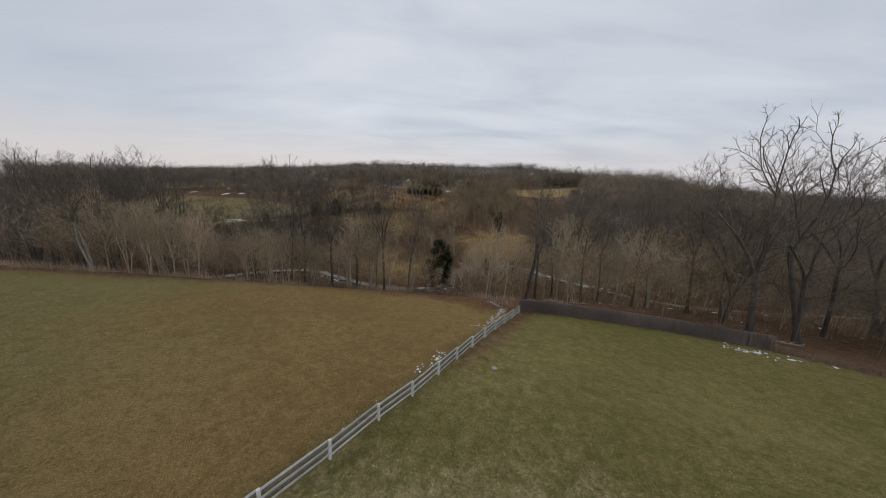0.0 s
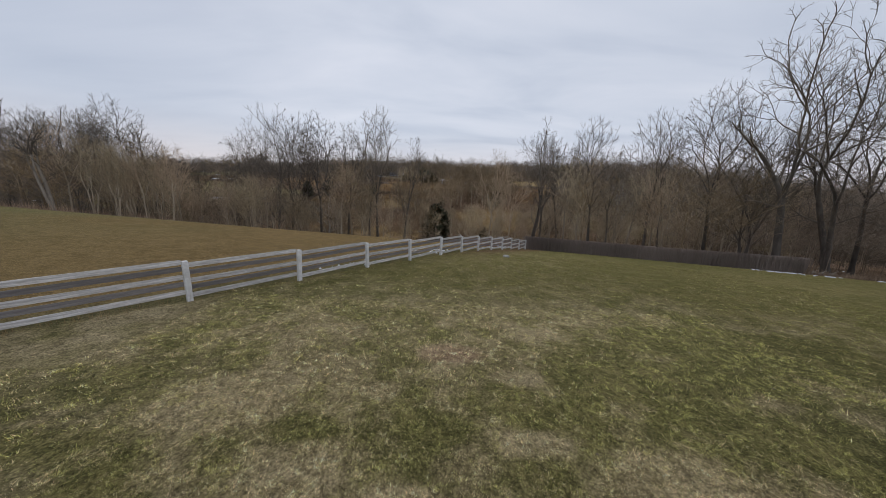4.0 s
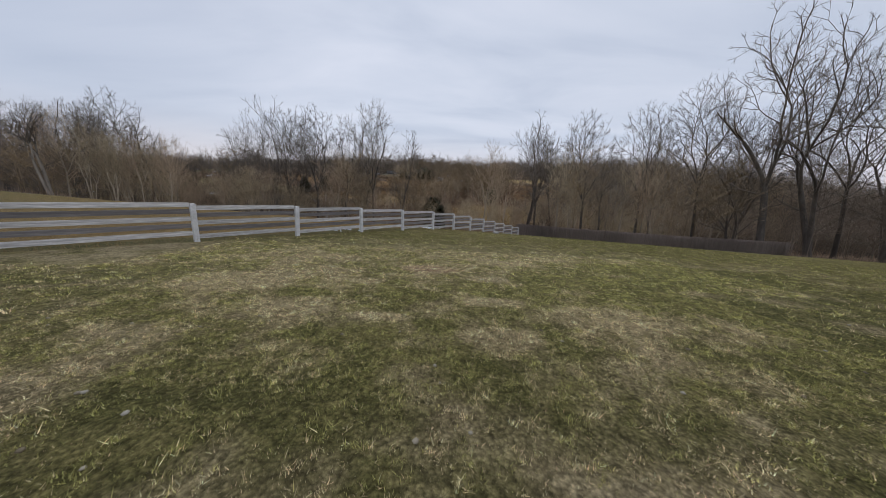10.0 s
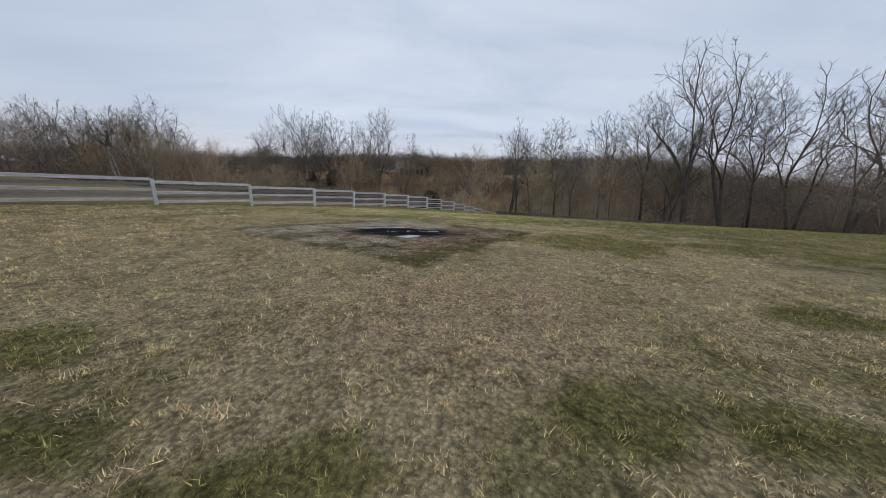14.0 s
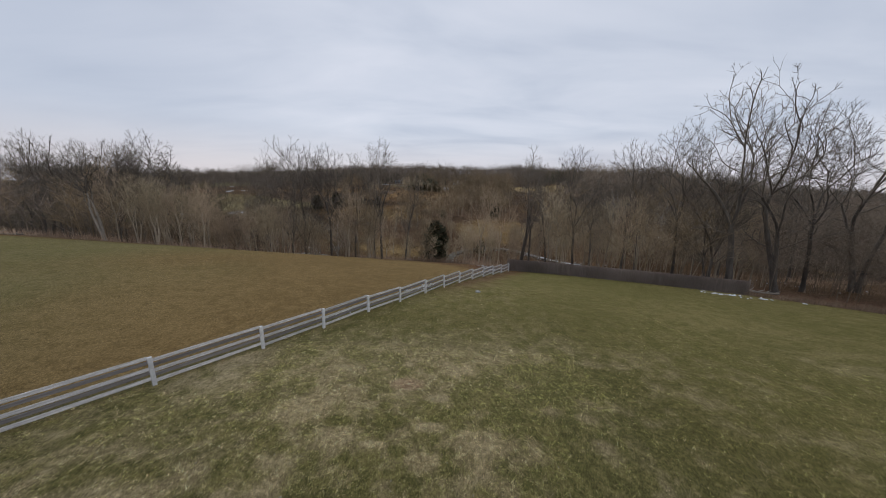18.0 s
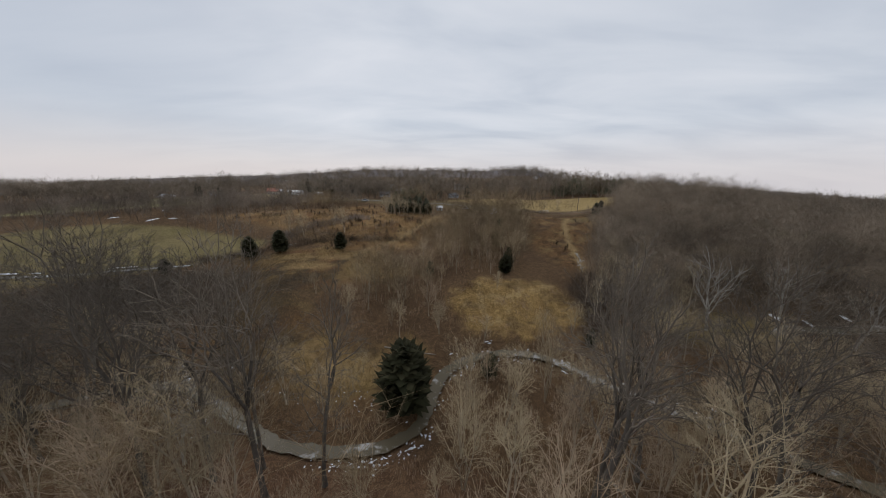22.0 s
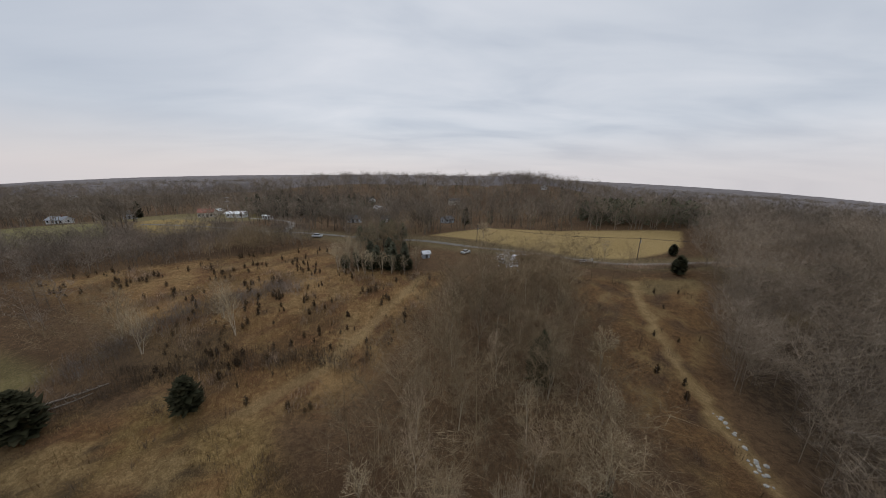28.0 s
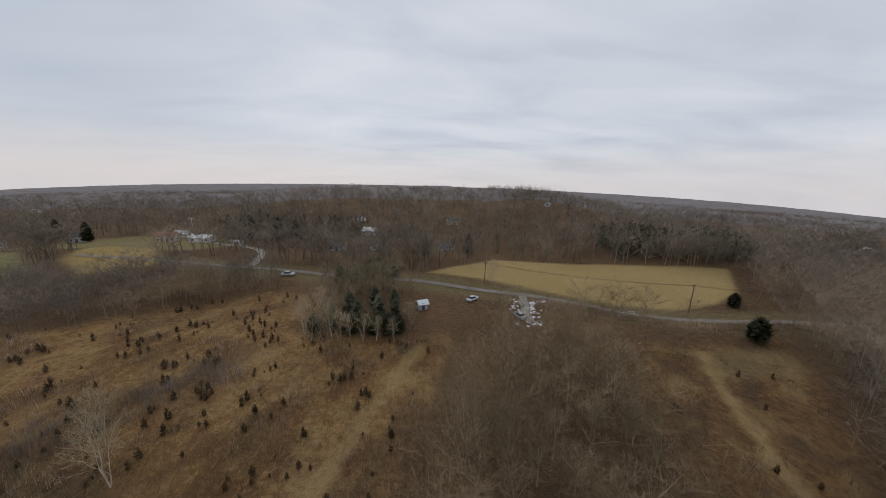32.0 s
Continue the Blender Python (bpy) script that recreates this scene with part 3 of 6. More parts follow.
def covers(x, y):
    """The two covers that patch the ground at each place: main and second."""
    x, y = np.asarray(x, float), np.asarray(y, float)
    A = np.empty(x.shape + (3,))
    B = np.empty(x.shape + (3,))
    A[...], B[...] = (0.095, 0.058, 0.032), (0.165, 0.103, 0.055)   # woodland litter

    def lay(w, a, b_):
        w = np.clip(w, 0, 1)[..., None]
        A[...] = A * (1 - w) + np.array(a) * w
        B[...] = B * (1 - w) + np.array(b_) * w

    n1, n2 = fbm(x, y, 9, 31), fbm(x, y, 2.6, 33)
    wild = np.maximum(inside(MEADOW, x + 3 * n2, y + 3 * n1, 4), inside(MARSH, x + 3 * n2, y + 3 * n1, 4))
    lay(inside(RIGHT_WOOD, x, y, 5), (0.055, 0.039, 0.026), (0.11, 0.076, 0.046))
    lay(inside(RIGHT_WOOD, x, y, 5) * sm(.25, .55, fbm(x, y, 16, 45)) * .7, (0.13, 0.09, 0.043), (0.2, 0.145, 0.072))
    lay(wild, (0.13, 0.082, 0.036), (0.235, 0.152, 0.066))
    lay(wild * sm(-.05, .3, n1 + .5 * n2) * .9, (0.05, 0.036, 0.022), (0.1, 0.068, 0.038))
    lay(wild * sm(.1, .45, .5 * n2 - n1) * .85, (0.2, 0.13, 0.05), (0.33, 0.225, 0.095))
    lay(wild * sm(.2, .5, fbm(x, y, 6, 35)) * .6, (0.15, 0.07, 0.032), (0.23, 0.115, 0.052))
    lay(wild * sm(-20, -36, x + 4 * n1) * (1 - sm(112, 124, y + 5 * n2)) * .75, (0.045, 0.034, 0.023), (0.085, 0.06, 0.036))
    for px_, py_, rx_, ry_ in ((-38, 123, 9, 3.5), (-45, 131, 7, 4), (-31, 131, 7, 3.5), (-24, 88, 5, 4), (-12, 85, 7, 4)):
        lay((1 - sm(.5, 1.15, np.hypot((x - px_) / rx_, (y - py_) / ry_) + .35 * n2)) * .8, (0.22, 0.142, 0.062), (0.36, 0.25, 0.115))
    clear = inside(CLEARING, x + 3.5 * n1, y + 3 * n2, 2.5)
    lay(clear, (0.22, 0.138, 0.052), (0.38, 0.25, 0.1))
    lay(clear * sm(.15, .5, fbm(x, y, 5, 37)) * .75, (0.1, 0.068, 0.034), (0.2, 0.13, 0.06))
    lay(clear * sm(.25, .6, -fbm(x, y, 3, 39)) * .6, (0.3, 0.21, 0.095), (0.45, 0.33, 0.165))
    lay(inside(MEADOW_R, x + 2 * wobble(x, y, 8, 2), y, 2.5) * .85, (0.14, 0.105, 0.045), (0.24, 0.18, 0.082))
    lay(inside(THICKET, x + 2 * wobble(x, y, 7, 5), y, 3), (0.05, 0.037, 0.027), (0.085, 0.062, 0.042))
    lay(inside(SLOPE_FIELD, x, y, 3) * .8, (0.13, 0.12, 0.05), (0.2, 0.165, 0.08))
    lay(inside(DARKBAND, x, y, 5), (0.055, 0.04, 0.029), (0.085, 0.063, 0.042))
    lay(inside(PASTURE_L, x, y, 2), (0.165, 0.135, 0.056), (0.24, 0.185, 0.088))
    lay(inside(PASTURE_L, x, y, 3) * sm(.1, .5, wobble(x, y, 26, 3)) * .6, (0.115, 0.09, 0.042), (0.175, 0.135, 0.065))
    lay(inside(SAPLINGS, x + 2 * wobble(x, y, 12, 3), y, 3), (0.18, 0.1, 0.042), (0.32, 0.2, 0.088))
    lay(inside(SAPLINGS, x, y, 3) * sm(.1, .45, fbm(x, y, 7, 41)) * .6, (0.085, 0.05, 0.026), (0.15, 0.088, 0.042))
    lay(inside(SAPLINGS, x, y, 3) * sm(.15, .5, fbm(x, y, 4, 43)) * .6, (0.22, 0.14, 0.06), (0.33, 0.22, 0.1))
    lay(inside(SAPLINGS, x, y, 3) * sm(.15, .5, wobble(x, y, 17, 8)) * .5, (0.075, 0.05, 0.03), (0.13, 0.085, 0.045))
    lay(inside(SAPLINGS, x, y, 3) * sm(.1, .45, wobble(x, y, 9, 1)) * .6, (0.12, 0.06, 0.03), (0.2, 0.105, 0.05))
    lay((1 - sm(.5, 1.2, np.hypot((x + 47) / 13, (y - 153) / 9) + .3 * n1)) * .7, (0.055, 0.04, 0.027), (0.1, 0.07, 0.042))
    lay(inside(TRAIL_ZONE, x, y, 3), (0.11, 0.06, 0.029), (0.2, 0.118, 0.052))
    lay(inside(TRAIL_ZONE, x, y, 3) * sm(.1, .45, wobble(x, y, 12, 6)) * .7, (0.065, 0.043, 0.028), (0.11, 0.068, 0.04))
    lay(inside(TRAIL_ZONE, x, y, 3) * sm(.15, .5, -wobble(x, y, 9, 2)) * .6, (0.19, 0.125, 0.055), (0.27, 0.185, 0.085))
    lay(inside([(58, 188), (80, 184), (78, 178), (62, 177)], x + n2, y + n1, 1.5) * .7, (0.17, 0.125, 0.058), (0.25, 0.185, 0.09))
    lay((1 - sm(.8, 2.0, near_line(TRACK, x, y) + .6 * wobble(x, y, 5, 2))) * .55, (0.27, 0.185, 0.085), (0.35, 0.245, 0.12))
    lay((1 - sm(.7, 1.6, near_line(TRAIL, x, y) + .7 * wobble(x, y, 5, 4))) * .8, (0.28, 0.19, 0.085), (0.36, 0.25, 0.12))
    lay((1 - sm(3, 9, near_line(ROAD, x, y))) * .8, (0.15, 0.115, 0.06), (0.22, 0.17, 0.09))
    lay(inside(HAY, x, y, 1.2), (0.34, 0.24, 0.10), (0.41, 0.295, 0.135))
    lay(inside(FIELD_L1, x, y, 2), (0.20, 0.18, 0.075), (0.25, 0.21, 0.10))
    lay(inside(FIELD_L2, x, y, 2), (0.31, 0.215, 0.075), (0.37, 0.265, 0.105))
    lay(inside(YARD, x, y, 3), (0.17, 0.14, 0.06), (0.24, 0.185, 0.09))
    beyond = near_line(EDGE, x, y) + 3 * wobble(x, y, 8, 4)
    lay((1 - inside(PASTURE, x, y, .5)) * (1 - sm(6, 24, beyond)) * sm(-60, -20, x) * .85, (0.14, 0.075, 0.045), (0.23, 0.135, 0.08))
    # home hill: lawn right of the fence, grazed brown field left of it
    home = inside(PASTURE, x, y, .8)
    fx = np.interp(y, FENCE_Y, FENCE_X)
    right = sm(-.15, .15, x - fx)
    lay(home, (0.215, 0.14, 0.052), (0.285, 0.192, 0.076))
    lay(home * (1 - right) * sm(-14, -42, x + .5 * (y - 20) + 7 * wobble(x, y, 34, 1)), (0.165, 0.145, 0.05), (0.22, 0.182, 0.075))
    lay(home * (1 - right) * (1 - sm(.6, 3, fx - x)), (0.12, 0.11, 0.04), (0.17, 0.14, 0.06))
    lay(home * right, (0.165, 0.152, 0.05), (0.28, 0.238, 0.09))
    lay(home * right * np.maximum(sm(7, 13, y), sm(7, 13, x)) * .9, (0.17, 0.15, 0.046), (0.245, 0.203, 0.076))
    lay(home * right * (1 - sm(.8, 4.5, (x - fx) + 1.2 * wobble(x, y, 4, 2))) * sm(17, 27, y), (0.15, 0.085, 0.04), (0.21, 0.135, 0.065))
    lay(home * (1 - right) * (1 - sm(1, 7, near_line(EDGE, x, y) + 2 * wobble(x, y, 9, 3))), (0.13, 0.06, 0.035), (0.2, 0.12, 0.055))
    # middle lawn laid lighter: its paleness at a low angle, put into the colour
    lay(home * right * sm(2, 6, y) * (1 - sm(7, 13, y)) * (1 - sm(6, 11, x)) * .6, (0.24, 0.215, 0.082), (0.38, 0.315, 0.14))
    # straw on the lawn
    w = straw_share(x, y) * home * right
    lay(w, (0.38, 0.3, 0.155), (0.57, 0.455, 0.265))
    pink = (1 - sm(.6, 1.1, np.hypot((x - .35) / .85, (y - 5.5) / .5))) + (1 - sm(.4, 1.1, np.hypot((x - 1.7) / 2.2, (y + 10.9) / 1.6))) * .5
    lay(w * np.clip(pink, 0, 1) * .8, (0.42, 0.27, 0.165), (0.56, 0.385, 0.25))
    # burned plot: dark moss rim, dead sod, reddish litter, black ash
    jx, jy = x + .22 * fbm(x, y, .7, 4), y + .22 * fbm(x, y, .7, 9)
    pit = inside(PIT, jx, jy, .12)
    cx, cy = x - .45, y + 5.4
    rim = near_line(PIT + PIT[:1], jx, jy)
    nearside = sm(-.6, .8, cx * .8 - cy * .5)
    lay(pit, (0.082, 0.056, 0.03), (0.24, 0.182, 0.1))
    straw = sm(-.05, .3, fbm(x, y, .45, 12) + .35 * (1 - nearside) - .22 * sm(.2, 1.5, cx * .85 - cy * .1))
    lay(pit * straw * .85, (0.29, 0.235, 0.14), (0.56, 0.48, 0.34))
    lay(pit * sm(.3, 1.6, cx * .85 - cy * .25 + .5 * fbm(x, y, .8, 2)) * .6, (0.125, 0.075, 0.036), (0.24, 0.15, 0.075))
    lay(pit * (1 - sm(.4, 1.1, np.hypot((x - 3.4) / .9, (y + 6.0) / 1.0) + .4 * fbm(x, y, .5, 3))) * .7, (0.095, 0.115, 0.022), (0.15, 0.16, 0.038))
    lay(pit * (1 - sm(.4, 1.0, np.hypot((x - 1.7) / .7, (y + 7.9) / .6) + .4 * fbm(x, y, .4, 5))) * .7, (0.13, 0.055, 0.03), (0.2, 0.095, 0.05))
    lay(pit * (1 - sm(.15 + .3 * nearside, .3 + .55 * nearside, rim + .12 * fbm(x, y, .4, 7))) * .9, (0.08, 0.074, 0.022), (0.15, 0.128, 0.042))
    lay((1 - sm(.5, 1.1, np.hypot((x + 2.2) / 1.0, (y + 5.35) / .45) + .3 * fbm(x, y, .4, 6))) * .85, (0.42, 0.35, 0.24), (0.6, 0.52, 0.4))
    burn = np.hypot((cx + .3 * fbm(x, y, .5, 3)) / 2.3, (cy + .1 + .25 * fbm(x, y, .5, 6)) / 1.5)
    lay((1 - sm(.62, 1.1, burn)) * .75, (0.055, 0.042, 0.03), (0.13, 0.1, 0.065))
    lay((1 - sm(.3, 1.0, np.hypot((x + .15) / .95, (y + 6.35) / .5) + .3 * fbm(x, y, .3, 8))) * .9, (0.035, 0.029, 0.024), (0.085, 0.07, 0.052))
    lay((1 - sm(.5, .72, burn)) * .97, (0.012, 0.011, 0.011), (0.03, 0.026, 0.024))
    return A, B


FENCE_Y = [-14, -7, 1.2, 4.7, 8.1, 11, 14.1, 16.7, 19.7, 23.2, 40, 42]
FENCE_X = [-23.6, -18.6, -12.9, -10.3, -7.8, -5.75, -3.75, -1.85, 0, 2.0, 11.8, 12.1]
CA, CB = covers(GX, GY)
# mown lawn ground darkened between the blades: thatch, with the gaps' shade painted in
thatch_shade = (sm(0, .4, GX - np.interp(GY, FENCE_Y, FENCE_X)) * inside(PASTURE, GX, GY, .8) * (1 - inside(PIT, GX, GY, .2)) * (1 - sm(9, 20, GY)) * (1 - sm(8, 18, GX)) * sm(-18, -13.5, GY))[..., None]
CA, CB = CA * (1 - .2 * thatch_shade), CB * (1 - .16 * thatch_shade)
for nm, arr in (("cover", CA), ("second", CB)):
    layer = ground_mesh.color_attributes.new(nm, "FLOAT_COLOR", "POINT")
    rgba = np.concatenate([arr, np.ones(arr.shape[:2] + (1,))], -1).astype(np.float32)
    layer.data.foreach_set("color", rgba.ravel())


# ---- water, snow and road ----
def ribbon(pts, width, lift, name, material, step=1.0, wander=0.25, seed=1, follow=True, sink=0.0):
    """A strip along a line, on the ground."""
    rng = random.Random(seed)
    line = []
    for (ax, ay), (bx, by) in zip(pts, pts[1:]):
        n = max(1, int(math.hypot(bx - ax, by - ay) / step))
        line += [(ax + (bx - ax) * i / n, ay + (by - ay) * i / n) for i in range(n)]
    line.append(pts[-1])
    smooth = [line[0]] + [tuple(sum(p[k] for p in line[max(0, i - 3):i + 4]) / len(line[max(0, i - 3):i + 4]) for k in (0, 1)) for i in range(1, len(line) - 1)] + [line[-1]]
    verts, faces = [], []
    for i, (x, y) in enumerate(smooth):
        a, b_ = smooth[max(0, i - 1)], smooth[min(len(smooth) - 1, i + 1)]
        dx, dy = b_[0] - a[0], b_[1] - a[1]
        L = math.hypot(dx, dy) or 1
        nx, ny = -dy / L, dx / L
        for s in (-1, -.5, 0, .5, 1):
            w = width / 2 * s * (1 + wander * (rng.random() - .5) * 2 * (abs(s) == 1))
            px, py = x + nx * w, y + ny * w
            verts.append((px, py, (gz(px, py) if follow else gz(x, y)) + lift - sink))
        if i:
            for k in range(4):
                p, q = (i - 1) * 5 + k, i * 5 + k
                faces.append((p, p + 1, q + 1, q))
    return mesh_of(name, verts, faces, material, True)


for pts, w, lab in ((CREEK, 1.9, "narrow winding creek, partly skinned with ice"), (BROOK, 2.6, "small icy brook crossing the far pasture"), (CREEK2, 3.4, "icy bend of a side creek below a sycamore")):
    tagged(new("creek", ribbon(pts, w, -.45, "creek", WATER, .9, .25, 4, False)), lab, "creek", kind="structure")
tagged(new("road", ribbon(ROAD, 1.9, .14, "road", ASPHALT, 2.0, 0.03)), "narrow pale asphalt road between field and yards", "road", kind="structure")


def snow_mesh(seed, rx, ry):
    """A thin melting patch with a ragged rim."""
    rng = random.Random(seed)
    bm = bmesh.new()
    n = 18
    rim = [bm.verts.new((math.cos(i * math.tau / n) * rx * (r := rng.uniform(.55, 1.1)), math.sin(i * math.tau / n) * ry * r, -.03)) for i in range(n)]
    inn = [bm.verts.new((v.co.x * .7, v.co.y * .7, rng.uniform(.04, .08))) for v in rim]
    mid_ = bm.verts.new((0, 0, .08))
    for i in range(n):
        j = (i + 1) % n
        bm.faces.new((rim[i], rim[j], inn[j], inn[i]))
        bm.faces.new((inn[i], inn[j], mid_))
    me = bpy.data.meshes.new("snow_patch")
    bm.to_mesh(me)
    bm.free()
    me.materials.append(SNOW)
    return me


SNOWS = [snow_mesh(s, 1.0, .55) for s in range(4)]
rs = random.Random(11)


def snow(x, y, size, turn=None, label="thin melting snow patch on brown ground", stretch=1.0):
    ob = new("snow_patch", SNOWS[rs.randrange(4)])
    sx = (gz(x + .5, y) - gz(x - .5, y))
    sy = (gz(x, y + .5) - gz(x, y - .5))
    ob.matrix_basis = Matrix.LocRotScale((x, y, gz(x, y) + .02), Euler((math.atan(sy), -math.atan(sx), 0)), None) @ Matrix.LocRotScale((0, 0, 0), Euler((0, 0, rs.uniform(0, 6.28) if turn is None else turn)), (size * stretch, size, 1))
    tagged(ob, label, "snow", "melting snow patches")


def flecks(name, pts, n, wide, size, label, seed):
    """Small ragged scraps of snow strewn along a line."""
    r = random.Random(seed)
    V, T = [], []
    for _ in range(n):
        i = r.randrange(len(pts) - 1)
        t = r.random()
        x = pts[i][0] + (pts[i + 1][0] - pts[i][0]) * t + r.gauss(0, wide)
        y = pts[i][1] + (pts[i + 1][1] - pts[i][1]) * t + r.gauss(0, wide)
        s, st, a = r.uniform(*size), r.uniform(.35, .9), r.uniform(0, 6.28)
        base, z = len(V), gz(x, y)
        near = float(near_line(CREEK, x, y))
        z -= .9 * float(1 - sm(1.0, 4.0, near)) * .85
        V.append((x, y, z + .1))
        for k in range(7):
            q = r.uniform(.5, 1.1) * s
            u, v = math.cos(k * .9) * q, math.sin(k * .9) * q * st
            V.append((x + u * math.cos(a) - v * math.sin(a), y + u * math.sin(a) + v * math.cos(a), z + .03))
        T += [(base, base + 1 + k, base + 1 + (k + 1) % 7) for k in range(7)]
    return tagged(new(name, fast_mesh(name, V, T, SNOW)), label, "snow", kind="stuff")


ICE = surface("grey_ice", (0.34, 0.34, 0.33), (0.66, 0.67, 0.68), 0.9, 0.45, 0.3, 7, 0.05)
for pts, lab in (([(26, 88.4), (28.5, 86.6), (31, 84.6), (34, 82.4), (38, 79.6), (41, 77.6)], "broken sheet of pale ice on the creek below the clearing"),):
    tagged(new("ice_sheet", ribbon(pts, 1.5, -.42, "ice_sheet", ICE, .5, .7, 7, False)), lab, "ice", kind="structure")
flecks("snow_scraps", [(-12, 67.4), (-8, 67.2), (-4, 67.4), (0, 69.4), (2.6, 73)], 90, .7, (.06, .28), "ragged strip of snow along the creek's near bank", 21)
flecks("snow_scraps", [(3.6, 77.5), (4.2, 82), (7, 86), (14, 89), (22, 89)], 90, .8, (.06, .28), "ragged strip of snow along the creek's far bank", 22)
flecks("snow_scraps", [(25, 87.5), (30, 85.8), (35, 83.2), (40, 80), (46, 75.5)], 140, .9, (.1, .5), "broken snow and ice along the creek", 23)
flecks("snow_scraps", [(30, 212), (30, 207), (28.5, 202), (28.6, 196)], 150, 1.6, (.2, .8), "melting snow on the gravel lot by the road", 24)
flecks("snow_scraps", CREEK[10:18], 130, .55, (.1, .38), "broken plates of ice on the creek", 25)
flecks("snow_scraps", CREEK[8:22], 90, 1.4, (.08, .32), "scraps of melting snow along the creek banks", 1)
flecks("snow_scraps", [(-34, 84), (-22, 80), (-10, 77), (-4, 78)], 70, 1.6, (.06, .2), "scraps of snow among matted weeds by the creek", 2)
flecks("snow_scraps", [(-41, 84), (-38, 79), (-30, 74), (-26, 70)], 80, .8, (.1, .4), "scraps of snow on the creek's bend", 3)
flecks("snow_scraps", [(12, 58), (30, 56), (48, 50), (58, 48), (70, 46)], 34, 3.0, (.1, .3), "scraps of snow on the wooded bank", 4)
flecks("snow_scraps", [(8.2, 46), (9.6, 42.6), (9.3, 40), (7.4, 36.5), (4.5, 31)], 150, .32, (.04, .17), "scraps of snow beside the fence", 5)
flecks("snow_scraps", [(36.5, 32.6), (39, 31), (42, 29.6)], 40, .7, (.06, .24), "melting snow scraps on the lawn by the trees", 6)
flecks("snow_scraps", [(-1.5, 20.3), (-.3, 22), (.4, 23.6)], 30, .35, (.06, .2), "snow scraps below the fence", 7)
flecks("snow_scraps", [(-5.2, 13.6), (-4.2, 15.2)], 18, .35, (.04, .12), "snow scraps below the fence", 8)


# ---- bare trees ----
def tube(V, F, pts, radii, sides):
    base = len(V)
    for i, (p, r) in enumerate(zip(pts, radii)):
        d = (pts[min(i + 1, len(pts) - 1)] - pts[max(i - 1, 0)]).normalized()
        u = d.orthogonal().normalized()
        v = d.cross(u)
        for k in range(sides):
            a = k * math.tau / sides
            V.append(p + (u * math.cos(a) + v * math.sin(a)) * r)
    for i in range(len(pts) - 1):
        for k in range(sides):
            a, b_ = base + i * sides + k, base + i * sides + (k + 1) % sides
            c, d_ = a + sides, b_ + sides
            F.append((a, b_, d_))
            F.append((a, d_, c))


def grow(rng, start, way, length, r0, r1, segs, bend, rise):
    pts, radii, p, d = [start], [r0], start, way.normalized()
    for i in range(segs):
        d = (d + Vector((rng.gauss(0, bend), rng.gauss(0, bend), rng.gauss(0, bend * .6) + rise))).normalized()
        p = p + d * (length / segs)
        pts.append(p)
        radii.append(r0 + (r1 - r0) * (i + 1) / segs)
    return pts, radii


def on(pts, t):
    f = t * (len(pts) - 1)
    i = min(int(f), len(pts) - 2)
    return pts[i].lerp(pts[i + 1], f - i), (pts[i + 1] - pts[i]).normalized()


